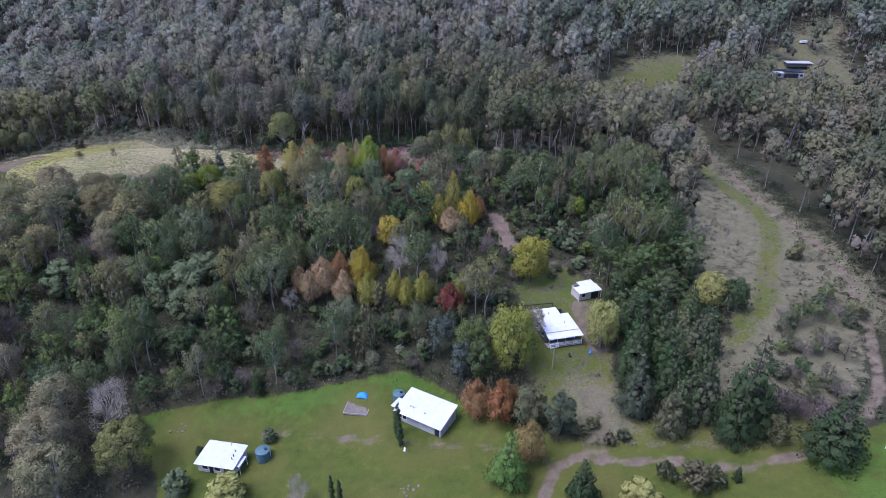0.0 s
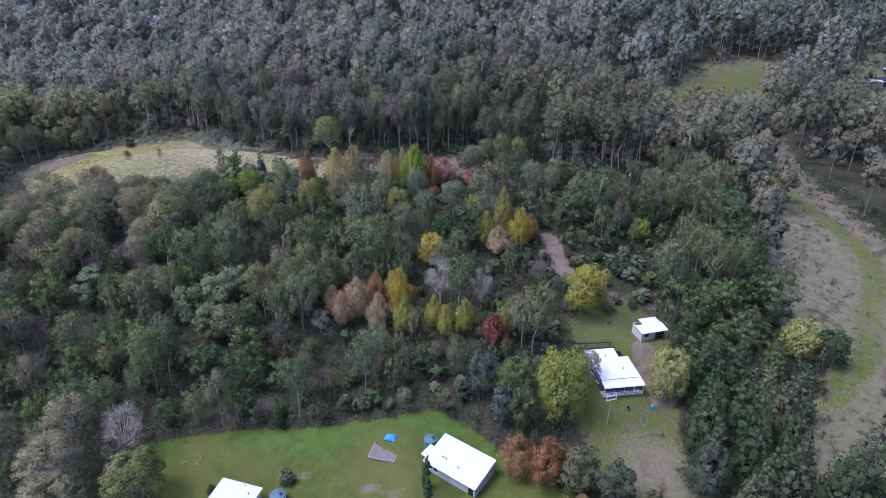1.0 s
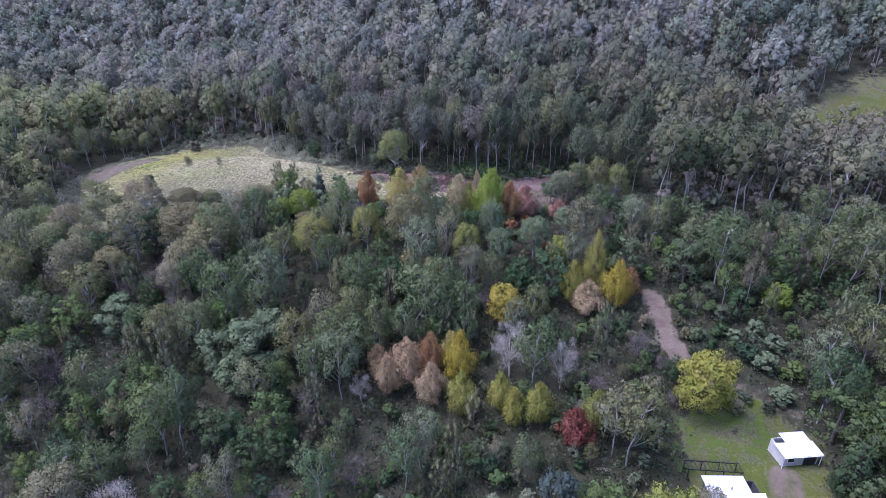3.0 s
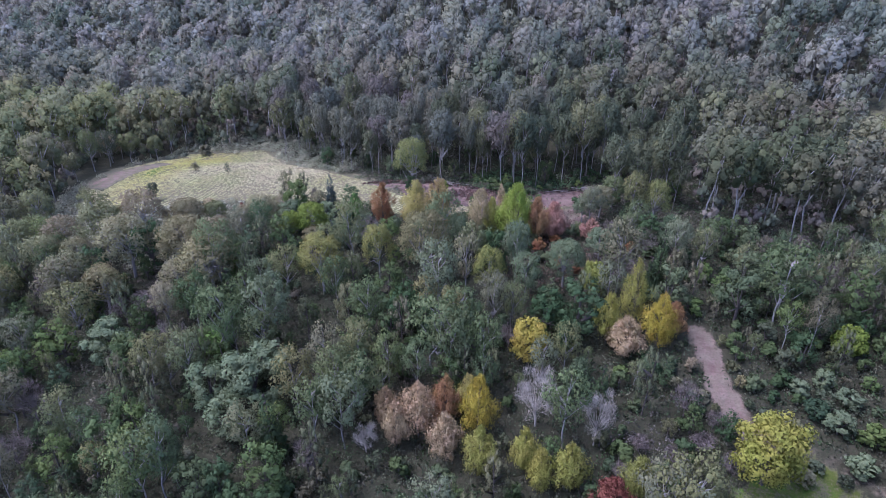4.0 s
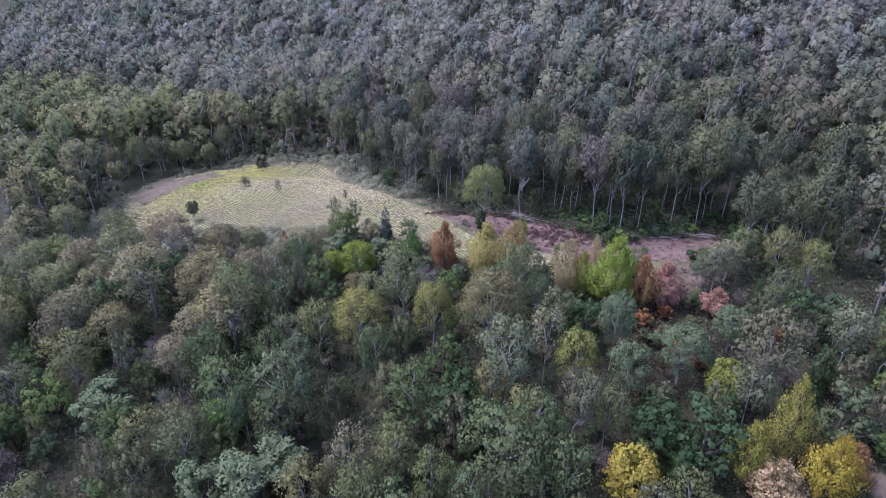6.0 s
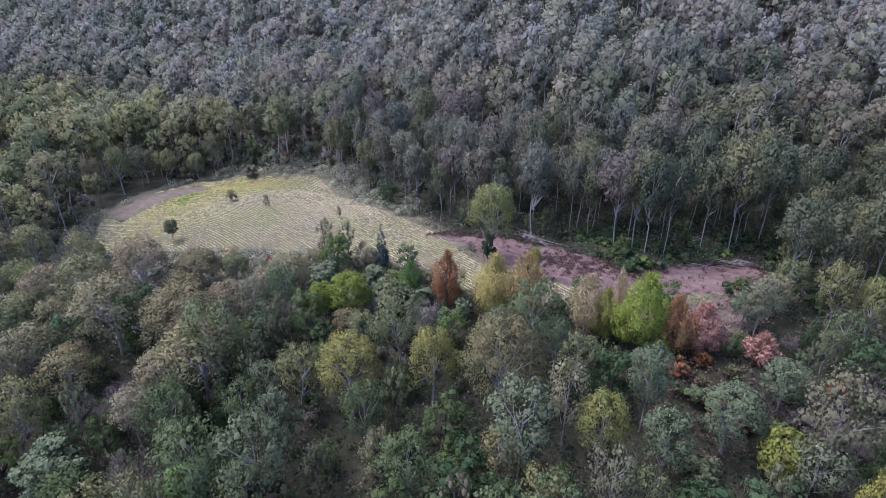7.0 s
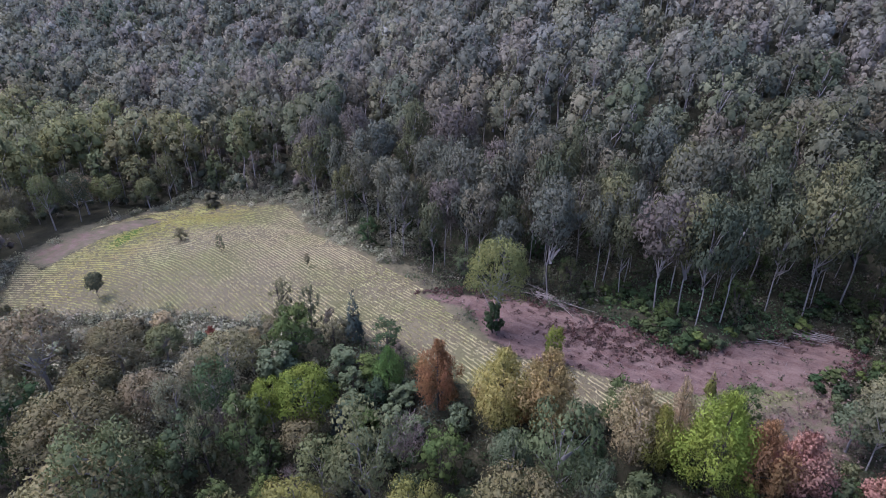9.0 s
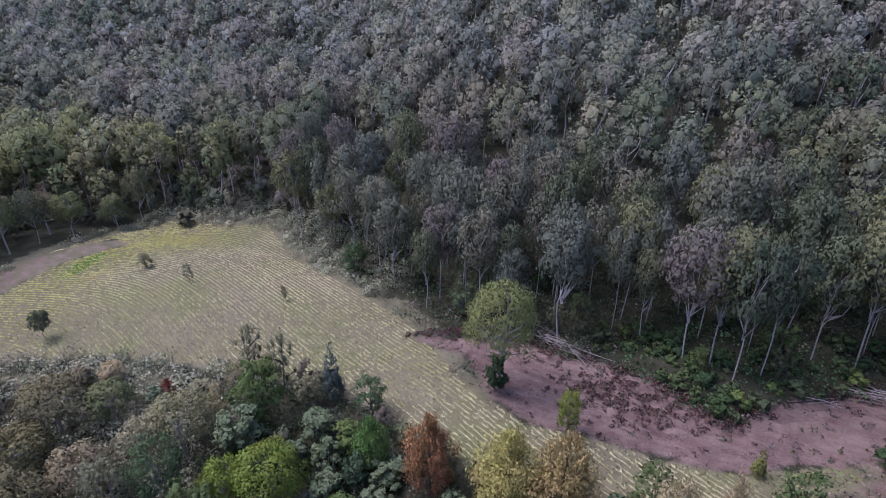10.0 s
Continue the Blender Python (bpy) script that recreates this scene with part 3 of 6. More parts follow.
def build_ground():
    gx, gy = spread_line(-195, 130, 1.3, -2600, 2600), spread_line(62, 262, 1.3, -1500, 3000)
    X, Y = np.meshgrid(gx, gy)
    x, y = X.ravel(), Y.ravel()
    rng = np.random.default_rng(5)
    wood = 1 - np.clip(cover(LAWN, x, y) + cover(FIELD, x, y) + cover(DIRT, x, y) + cover(YARD, x, y), 0, 1)
    tracks = np.zeros(len(x))
    for line, half, strength in TRACKS:
        gap = edge_gap(line, x, y)
        tracks = np.maximum(tracks, strength * smooth(0.9, -0.5, gap - half + 0.45 * waves(x * 6, y * 6, 2)) * (1 - 0.35 * smooth(0.7, 0.1, gap)))
    lane = np.maximum(smooth(0.9, -0.6, edge_gap(TRACKS[5][0], x, y) - 2.0 + 0.6 * waves(x * 6, y * 6, 2)),
                      smooth(0.9, -0.6, edge_gap(TRACKS[6][0], x, y) - 1.0 + 0.6 * waves(x * 6, y * 6, 2)))
    bare = cover(DIRT, x, y, 1.6)
    dirt = np.maximum.reduce([lane, 0.55 * cover(HEADLAND, x, y, 3.0), 0.5 * cover(WEST, x, y, 4.0), np.clip(bare + 0.35 * waves(x * 4, y * 4, 6) * (bare > 0.02), 0, 1)])
    z = ground_z(x, y) + 0.35 * waves(x * 5, y * 5, 1) * wood + rng.uniform(-0.06, 0.06, len(x)) * (0.3 + wood)
    z += 1.3 * smooth(0, 4, y - 226) * smooth(12, 4, y - 226) * smooth(-52, -44, x) * smooth(-8, -20, x) * (1 - cover(DIRT, x, y, 1.5))
    z += bare * (0.18 * waves(x * 11, y * 11, 3) + rng.uniform(-0.10, 0.10, len(x)))
    z -= 0.10 * tracks + 0.3 * cover(DIRT, x, y, 2.0)
    nx, ny = len(gx), len(gy)
    i = (np.arange(ny - 1)[:, None] * nx + np.arange(nx - 1)[None, :]).ravel()
    me = mesh_of("ground", np.column_stack([x, y, z]), np.column_stack([i, i + 1, i + nx + 1, i + nx]), [GROUND], smooth_faces=True)
    patch = waves(x * 2.2, y * 2.2, 4)
    grass = np.maximum.reduce([cover(LAWN, x, y, 1.2), 0.62 * cover(YARD, x, y, 1.0), 0.6 * cover(VERGE, x, y, 2), 0.62 * cover(PADDOCK, x, y, 6),
                               0.4 * cover(CLEARING, x, y, 4), 0.58 * smooth(5.0, 1.5, edge_gap(TRACKS[2][0], x, y)) * smooth(95, 115, y)])
    worn = cover(((30, 84), (39, 84), (40, 100), (30, 104), (26, 98)), x, y, 3)
    grass *= 1 - 0.55 * worn
    dry = np.maximum.reduce([cover(SCRUB, x, y, 3) * (0.85 + 0.25 * patch), 0.8 * cover(YARD, x, y, 1.5), worn * 0.8, 0.75 * smooth(10, 2, edge_gap(TRACKS[1][0][13:], x, y)),
                             0.95 * np.maximum(cover(CLEARING, x, y, 6), cover(PADDOCK, x, y, 4)), 0.8 * cover(((-182, 196), (-150, 187), (-110, 200), (-112, 188), (-128, 178), (-150, 170), (-178, 178)), x, y, 4),
                             0.9 * smooth(7, 1, edge_gap(FIELD[:10], x, y)), cover(WEST, x, y, 3), cover(HEADLAND, x, y, 2), 0.95 * cover(VERGE, x, y, 2)])
    crop = cover(FIELD, x, y, 1.5)
    grass = np.maximum(grass, 0.22 * cover(WEST, x, y, 5))
    crop = crop * (1 - cover(DIRT, x, y, 1.0)) * (1 - cover(WEST, x, y, 2))
    lush = np.maximum.reduce([0.72 * smooth(13, 2, edge_gap(LAWN[:8], x, y)) * smooth(16, 0, x) * (0.8 + 0.5 * patch) * cover(LAWN, x, y, 1.0),
                              0.6 * smooth(60, 70, x) * smooth(77, 73, y) * smooth(48, 66, y) * cover(LAWN, x, y, 2.0), cover(LUSH, x, y, 1.5),
                              0.34 * smooth(5, 2, edge_gap(((22.5, 131), (27, 139), (33, 138)), x, y) - 2)])
    for name, values in (("grass", grass), ("lush", lush), ("dry", dry), ("dirt", np.clip(dirt, 0, 1)), ("crop", crop), ("track", tracks * (1 - 0.36 * lane))):
        a = me.attributes.new(name, "FLOAT", "POINT")
        a.data.foreach_set("value", np.asarray(values, np.float32))
    tagged(new("ground", me), "valley ground with lawn, leaf litter, stubble field and dirt tracks", "ground", kind="structure")


build_ground()

# ---- single trees that stand out ----
FEATURES = []
Y, O, P, G = "autumn_tree", "orange_tree", "bare_tree", "green_tree"


def feature(name, form, tone, x, y, high, wide, label, bark=None, count=2000, size=0.44, lean=0.0, category="tree"):
    seed = 100 + len(FEATURES)
    FEATURES.append((x, y, wide / 2, 11.0 if name in (Y, P, "lime_tree", "silver_tree") and y < 188 else 12.0 if name == Y and x > -26 else 4.0))
    me = tree_meshes(name, form, seed, high, LEAF[tone] if tone != "bare" else bark or TWIG_GREY, bark or BARK_DARK, count * (17 if form == "poplar" else 8 if form in ("round", "bare", "dome") else 5) // 4, size * (0.60 if form == "poplar" else 0.64 if form == "dome" else 0.78))
    return stand(name, me, x, y, high, wide, seed * 77 % 360, label, category, lean=lean)


feature(Y, "round", "yellow", -16.7, 157.5, 10.5, 9.2, "bright yellow rounded autumn tree among dark woods")
feature("column_tree", "column", "broad", -10.0, 161.5, 9.0, 4.0, "narrow dark green columnar tree in the woods")
feature(Y, "poplar", "gold", 3.2, 171.2, 17.0, 8.4, "tall yellow-green poplar with pointed crown")
feature(Y, "poplar", "gold", -1.5, 165.8, 12.5, 7.6, "yellow-green poplar beside taller poplar")
feature(Y, "poplar", "peach", 2.2, 163.0, 9.5, 10.0, "peach-orange autumn tree before yellow poplars")
feature(Y, "poplar", "yellow", 8.6, 166.0, 13.5, 9.0, "yellow autumn poplar beside the dirt track")
feature(Y, "poplar", "peach", -33.7, 136.5, 13.0, 10.5, "peach-coloured autumn tree, half its leaves shed")
feature(Y, "poplar", "orange", -29.3, 139.5, 12.5, 7.5, "dull orange autumn tree in a clump")
feature(Y, "poplar", "peach", -37.2, 133.8, 11.0, 7.0, "small peach autumn tree at edge of clump")
feature(Y, "poplar", "peach", -27.3, 133.1, 11.5, 7.5, "pale peach autumn tree with thin crown")
feature(Y, "poplar", "yellow", -22.8, 139.3, 14.0, 9.0, "golden yellow autumn tree with pointed top")
feature(Y, "poplar", "gold", -20.6, 131.9, 11.0, 8.5, "pale yellow-green autumn tree")
feature(P, "bare", "bare", -12.6, 142.9, 13.5, 11.0, "leafless grey tree with fine twigs", TWIG_GREY, 3200)
feature(P, "bare", "bare", -1.8, 141.3, 12.5, 8.5, "leafless pale grey tree in the woods", TWIG_GREY, 2400)
feature(Y, "poplar", "gold", -13.2, 134.0, 10.0, 6.5, "yellow-green autumn tree with ragged crown")
feature(P, "bare", "bare", -42.3, 131.3, 7.0, 6.0, "small leafless grey tree", TWIG_GREY, 1200)
feature(Y, "poplar", "gold", -5.3, 132.0, 11.0, 7.0, "yellow-topped autumn tree among dark trees")
feature(Y, "poplar", "red", 1.9, 128.4, 9.5, 8.5, "dark red autumn tree behind the house yard")
feature(Y, "poplar", "olive", 5.5, 132.3, 10.5, 7.0, "olive-yellow tree beside the red tree")
feature("lime_tree", "round", "golden", 25.0, 139.6, 14.5, 12.2, "large golden-yellow rounded tree behind the house", count=4000)
feature("lime_tree", "round", "dull_lime", 16.4, 107.5, 18.5, 13.5, "large lime-yellow tree beside the house", count=4500)
feature("pale_gum", "dome", "pale", 22.6, 114.6, 9.5, 6.5, "pale thin tree leaning over the house roof", BARK_PALE, 1500, 0.34)
feature("silver_tree", "broad", "silver", -68.5, 136.8, 14.5, 19.0, "spreading silver-green tree with dense crown", count=6500)
feature("silver_tree", "broad", "silver", -78.0, 133.5, 12.0, 12.0, "silver-green tree joined with a larger one", count=2000)
feature("silver_tree", "broad", "silver", -70.5, 128.5, 10.5, 12.0, "lower silver-green tree before a larger one", count=2000)
feature("conifer", "cone", "pine", -95.5, 155.0, 15.0, 9.5, "tall dark green pointed conifer", count=3600)
feature("conifer", "cone", "pine", -90.0, 158.0, 12.0, 8.0, "dark green pointed conifer behind another", count=2600)
# the row between the woods and the field
feature(Y, "poplar", "rust", -64.8, 195.0, 13.2, 8.3, "rust-brown tree at the field's edge", count=2800)
feature(Y, "poplar", "straw", -55.0, 195.5, 14.5, 11.2, "pale straw-yellow autumn tree at field's edge", count=3200)
feature(Y, "poplar", "tan", -48.8, 197.0, 15.0, 11.6, "pale brown-yellow autumn tree at field's edge", count=3200)
feature(Y, "poplar", "faded", -37.0, 197.5, 13.6, 10.6, "pale peach thinning autumn tree in a row", TWIG_GREY, count=2300)
feature(Y, "poplar", "gold", -33.9, 197.0, 12.0, 6.7, "pale yellow young autumn tree in a row")
feature(Y, "poplar", "peach", -32.2, 199.8, 14.2, 5.6, "slim pale pink autumn tree in a row")
feature("lime_tree", "poplar", "lime", -27.3, 196.8, 17.0, 12.5, "bright lime-green tree taller than its row", count=4600)
feature(Y, "poplar", "orange", -22.2, 199.0, 12.5, 8.4, "rust-brown autumn tree in a row", count=3200)
feature(Y, "poplar", "pink", -17.8, 200.5, 11.0, 8.6, "pinkish red autumn tree at the row's end", count=3200)
feature(Y, "poplar", "pink", -8.0, 202.3, 6.4, 6.8, "small red autumn tree among scrub", count=1000)
for fx, fy, fh, fw, ft, fl in ((-60.5, 193.0, 5.0, 5.0, "silver", "rounded grey-green bush below autumn trees"), (-52.0, 191.5, 5.5, 5.5, "broad", "green rounded bush below autumn trees"),
                               (-44.5, 193.0, 5.0, 5.5, "silver", "rounded grey-green bush below autumn trees"), (-44.0, 198.5, 4.5, 4.2, "brown", "olive-brown shrub between autumn trees"),
                               (-52.2, 197.6, 4.5, 4.5, "rust", "rust-brown shrub between autumn trees"), (-35.0, 192.0, 5.0, 6.0, "broad", "green rounded bush below autumn trees"),
                               (-59.0, 197.5, 5.0, 4.0, "tan", "tan shrub between autumn trees"), (-26.5, 192.0, 5.0, 5.0, "silver", "rounded grey-green bush below autumn trees"),
                               (-20.5, 194.0, 4.0, 4.6, "rust", "rust-brown shrub below autumn trees"), (-31.5, 200.0, 4.0, 4.0, "tan", "tan shrub between autumn trees")):
    feature("row_bush", "broad", ft, fx, fy, fh, fw, fl, count=1100, size=0.36, category="bush")
feature("big_gum", "dome", "dome", -63.2, 214.5, 17.8, 13.0, "big spreading gum tree by the bare earth", BARK_PALE, count=3800, size=0.40)
feature("lone_tree", "gum", "dusk", -145.5, 195.5, 6.0, 4.6, "small dark tree alone in the stubble field", count=900, size=0.4)
feature("bush", "oak", "pale", -150.2, 221.0, 3.4, 5.6, "low grey bush in the stubble field", count=500, size=0.35, category="bush")
feature("sapling", "oak", "oak", -135.3, 220.0, 4.6, 3.4, "thin grey sapling in the stubble field", count=350, size=0.35)
feature("sapling", "oak", "oak", -111.0, 222.0, 3.5, 2.6, "thin grey sapling in the stubble field", count=250, size=0.35)
feature("bush", "round", "bright", -51.5, 209.8, 7.6, 3.8, "bright green upright bush on bare earth", count=900, size=0.35, category="bush")
feature("bush", "broad", "oak", -165.0, 244.6, 4.4, 6.4, "dark grey-green bush at the field's top edge", count=900, category="bush")
feature("sapling", "cone", "olive", -28.3, 214.1, 5.0, 2.4, "young olive-green tree on the bare earth's edge", count=500, size=0.35)
feature(G, "dome", "bright", -82.0, 185.5, 11.5, 11.5, "vivid lime-green tree with flat-topped crown", BARK_PALE, 3200, 0.36)
feature(G, "dome", "bright", -87.2, 183.4, 9.8, 8.0, "vivid lime-green low flat-topped tree", BARK_PALE, 2200, 0.36)
feature("olive_gum", "dome", "brown", -79.6, 181.8, 7.5, 8.0, "olive-brown low tree under a lime-green one", BARK_PALE, 2000, 0.36)
for i, (fx, fy) in enumerate(((-70.0, 190.5), (-73.5, 188.0), (-77.0, 189.5), (-72.0, 184.5), (-76.0, 183.0), (-68.0, 186.0), (-79.5, 193.5), (-74.5, 192.5), (-70.5, 194.5),
                              (-84.0, 192.0), (-78.0, 197.0), (-83.5, 196.5), (-66.5, 190.0), (-87.5, 189.0))):
    feature("ivy_shrub", "broad", ("silver", "broad", "silver")[i % 3], fx, fy, 3.8 + i % 4 * 0.4, 5.4 + i % 3 * 0.6, "low grey-green bramble mound in a hollow", count=1100, size=0.34, category="shrub")
feature(G, "broad", "broad", -93.2, 196.2, 11.0, 9.5, "deep green tree beside the stubble field")
feature("conifer", "cone", "blue", -85.3, 203.0, 11.0, 4.8, "blue-grey conifer beside the stubble field", count=1000)
feature("conifer", "cone", "blue", -76.5, 186.0, 7.0, 4.0, "small blue-grey conifer in the scrub", count=900)
feature("yellow_gum", "dome", "olive", -69.5, 167.5, 16.0, 14.0, "yellow-olive gum with spreading crown", BARK_PALE, 4200, 0.38)
feature("yellow_gum", "dome", "olive", -57.0, 173.5, 16.5, 10.0, "yellow-olive gum with visible limbs", BARK_PALE, 3000, 0.38)
feature("brown_gum", "dome", "brown", -45.6, 175.5, 19.5, 16.0, "large grey-brown gum with many bare limbs", BARK_PALE, 5000, 0.38)
feature("pale_gum", "gum", "pale", -34.6, 173.3, 17.0, 10.0, "thin grey-white gum with bare limbs", BARK_PALE, 1200)
feature("pale_gum", "gum", "silver", -24.2, 180.9, 16.0, 9.0, "grey-green gum with full crown", BARK_PALE, 3800, 0.38)
feature("yellow_gum", "dome", "olive", -28.7, 171.5, 15.5, 9.5, "olive gum with lit top", BARK_PALE, 3200, 0.38)
feature("pale_gum", "dome", "silver", -12.5, 181.0, 12.5, 11.0, "silver-grey rounded tree in the woods", BARK_PALE, 3600, 0.38)
feature(G, "round", "dull_lime", -5.5, 179.4, 9.5, 7.5, "lime-yellow rounded tree in the woods", count=2200)
feature("brown_gum", "dome", "brown", -108.2, 166.8, 16.0, 18.0, "wide olive-brown gum with pale limbs", BARK_PALE, 5500, 0.40)
feature("bush", "broad", "pine", -63.4, 213.4, 6.0, 4.6, "dark ivy thicket round the big gum's foot", count=1400, category="bush")
feature(Y, "poplar", "peach", -40.6, 137.6, 9.5, 6.5, "thin peach autumn tree in a clump", count=1500)
feature(Y, "poplar", "straw", -25.6, 142.5, 10.5, 6.0, "straw-coloured autumn tree behind yellow one", count=1500)
feature(Y, "poplar", "gold", -10.0, 131.0, 10.0, 6.0, "yellow-green autumn tree in the woods", count=1600)
feature(Y, "poplar", "orange", 11.5, 170.0, 9.0, 6.5, "dull orange autumn tree beside the track", count=1500)
feature(G, "round", "bright", 44.0, 171.0, 7.0, 7.0, "vivid yellow-green bush in the woods", count=1500)
feature("she_oak", "oak", "silver", -76.7, 157.0, 14.0, 12.5, "feathery grey-green tree among dark trees", count=4200)
feature(G, "broad", "silver", -108.3, 138.3, 11.0, 14.0, "broad dull green tree with dense crown", count=3600)
feature(G, "round", "fresh", -86.1, 145.2, 7.0, 9.0, "fresh green low tree in the woods", count=2200)
feature("conifer", "column", "pine", -77.5, 149.5, 11.0, 5.0, "narrow dark conifer in the woods", count=1400)
feature("she_oak", "oak", "west", -58.0, 157.7, 13.0, 9.0, "brownish feathery tree in the woods", count=3200)
feature("she_oak", "oak", "oak", -66.0, 153.0, 12.0, 8.0, "olive-grey feathery tree in the woods", count=2800)
for fx, fy, fw in ((-114.8, 154.6, 5.5), (-110.4, 153.6, 6.0), (-113.2, 150.4, 5.0), (-2.6, 189.8, 6.0), (1.9, 189.0, 6.5), (0.3, 185.4, 5.5), (4.6, 186.2, 5.0)):
    feature("twiggy_shrub", "bare", "bare", fx, fy, 3.6, fw, "mauve-brown leafless thicket in the woods", TWIG_BROWN, 2400, 0.24, category="shrub")
feature("pale_gum", "gum", "pale", -101.0, 149.0, 13.0, 9.0, "grey-olive gum with fine crown", BARK_PALE, 2400, 0.38)
feature("pale_gum", "dome", "silver", -5.1, 192.2, 9.5, 9.0, "silver-green rounded tree among scrub", BARK_PALE, 2600, 0.38)
feature(G, "cone", "broad", -14.5, 171.5, 10.0, 8.5, "dark green tree with drooping branches", count=3000)
feature("pale_gum", "gum", "silver", -20.5, 172.5, 14.0, 9.5, "grey-green gum with loose crown", BARK_PALE, 2600, 0.38)
feature("pale_gum", "dome", "silver", -40.0, 185.5, 13.0, 7.5, "slim silver-green gum below autumn trees", BARK_PALE, 2200, 0.36)
feature("pale_gum", "dome", "silver", -50.5, 187.5, 10.5, 7.0, "silver-green gum below autumn trees", BARK_PALE, 2000, 0.36)
feature("grey_gum", "gum", "gum", -9.0, 208.5, 12.0, 8.5, "grey gum with pale trunk beside bare earth", BARK_PALE, 2200, 0.38)
feature("grey_gum", "gum", "gum", 2.5, 214.0, 15.0, 10.0, "grey gum with pale trunk beside bare earth", BARK_PALE, 2400, 0.38)
feature("grey_gum", "dome", "dome", 8.0, 213.0, 14.0, 9.0, "olive gum with dense crown", BARK_PALE, 2400, 0.38)
feature("she_oak", "oak", "oak", 12.0, 184.0, 12.0, 8.5, "olive-grey feathery tree beside the track", count=2600)
feature("grey_gum", "gum", "gum", 12.5, 194.0, 13.0, 9.0, "grey-green gum leaning over the track", BARK_PALE, 2400, 0.38)
feature(G, "broad", "broad", 11.0, 202.5, 9.5, 9.0, "dark green tree beside the overgrown track", count=2200)
feature(G, "cone", "pine", 6.5, 182.0, 10.0, 7.0, "dark conifer beside the dirt track", count=2600)
# scrub on both sides of the lane behind the house
for i, (fx, fy) in enumerate(((5.9, 141.7), (10.7, 146.1), (11.5, 139.7), (16.2, 143.9), (15.0, 138.3), (20.3, 140.4), (3.4, 135.9), (-0.8, 141.3), (18.3, 148.8))):
    feature("twiggy_shrub", ("bare", "oak", "bare")[i % 3], ("bare", "oak", "bare")[i % 3], fx, fy, 3.2 + i % 3 * 0.5, 4.4 + i % 4 * 0.4, "mauve-grey twiggy shrub beside the lane", TWIG_BROWN, 1300, 0.26, category="shrub")
for i, (fx, fy) in enumerate(((33.6, 159.3), (35.4, 154.6), (38.4, 151.8), (31.6, 164.5), (41.6, 158.5), (43.0, 150.5), (37.7, 161.6), (29.6, 171.7), (39.9, 144.6))):
    feature("lane_shrub", "broad", ("silver", "broad", "silver", "dusk")[i % 4], fx, fy, 3.4 + i % 4 * 0.6, 4.8 + i % 3 * 0.6, "grey-green dense shrub beside the lane", count=1200, size=0.34, category="shrub")
for i, (fx, fy) in enumerate(((24.8, 154.5), (27.2, 152.2), (23.6, 158.8), (16.6, 155.0), (18.8, 152.0), (15.2, 161.5), (22.8, 163.2), (31.2, 151.0), (21.2, 169.0), (33.5, 143.8), (37.0, 141.6), (31.0, 141.0))):
    feature("lane_bush", ("oak", "broad")[i % 2], ("oak", "dusk", "west")[i % 3], fx, fy, 1.8 + i % 3 * 0.6, 2.8 + i % 4 * 0.5, "grey-brown low bush on the lane's verge", TWIG_BROWN, 650, 0.30, category="bush")
# the scrubby slope below the field
feature("olive_gum", "dome", "brown", -121.5, 183.0, 10.0, 12.0, "olive-brown low gum on the scrubby slope", BARK_PALE, 2600, 0.36)
feature("olive_gum", "dome", "west", -107.0, 177.5, 9.5, 11.0, "olive low gum on the scrubby slope", BARK_PALE, 2400, 0.36)
feature("pale_gum", "gum", "pale", -102.5, 183.0, 10.0, 8.0, "thin pale gum with white limbs on the slope", BARK_PALE, 1500, 0.34)
feature("olive_gum", "dome", "brown", -118.5, 176.0, 9.5, 11.0, "olive-brown spreading gum among scrub", BARK_PALE, 2400, 0.36)
feature("olive_gum", "dome", "west", -116.0, 188.0, 7.0, 8.5, "small olive gum below the stubble field", BARK_PALE, 1700, 0.34)
feature(G, "broad", "silver", -92.5, 191.5, 7.5, 10.0, "silver-green dense low tree below the field", count=2600, size=0.40)
feature(G, "poplar", "fresh", -73.6, 195.5, 9.0, 6.0, "fresh green upright young tree", count=1200)
feature("bush", "oak", "pale", -88.0, 200.5, 6.0, 6.5, "pale grey feathery bush beside a conifer", count=1200, size=0.36, category="bush")
feature("bush", "poplar", "red", -111.3, 194.3, 3.6, 3.4, "small dull red bush in the scrub", count=260, size=0.4, category="bush")
for i, (fx, fy) in enumerate(((-160.0, 184.5), (-155.0, 182.0), (-150.0, 184.5), (-145.5, 181.0), (-141.0, 184.0), (-136.0, 181.5), (-131.5, 185.0), (-147.0, 176.0),
                              (-140.0, 177.0), (-133.0, 177.0), (-127.0, 190.5), (-122.0, 193.0), (-126.5, 179.0), (-112.0, 192.5), (-106.0, 190.0), (-102.0, 196.0), (-106.5, 196.5))):
    feature("slope_shrub", ("oak", "broad", "gum")[i % 3], ("pale", "blossom", "west", "faded")[i % 4], fx, fy, 2.8 + i % 4 * 0.6, 3.8 + i % 3 * 0.9,
            "pale grey-green shrub on the scrubby slope", BARK_PALE, 900, 0.34, category="shrub")
for i, (fx, fy) in enumerate(((-186.5, 203.0), (-188.0, 211.0), (-187.0, 219.0), (-185.0, 226.5), (-181.0, 234.5), (-178.5, 242.0), (-193.0, 207.0), (-192.0, 223.0))):
    feature("rim_gum", ("gum", "dome", "gum")[i % 3], ("gum", "west", "dusk")[i % 3], fx - i % 3, fy + i * 5 % 3, 10.0 + i * 3 % 4 * 1.9, 8.0 + i * 5 % 4, "olive gum with low crown at the field's rim", BARK_PALE, 2400, 0.38)
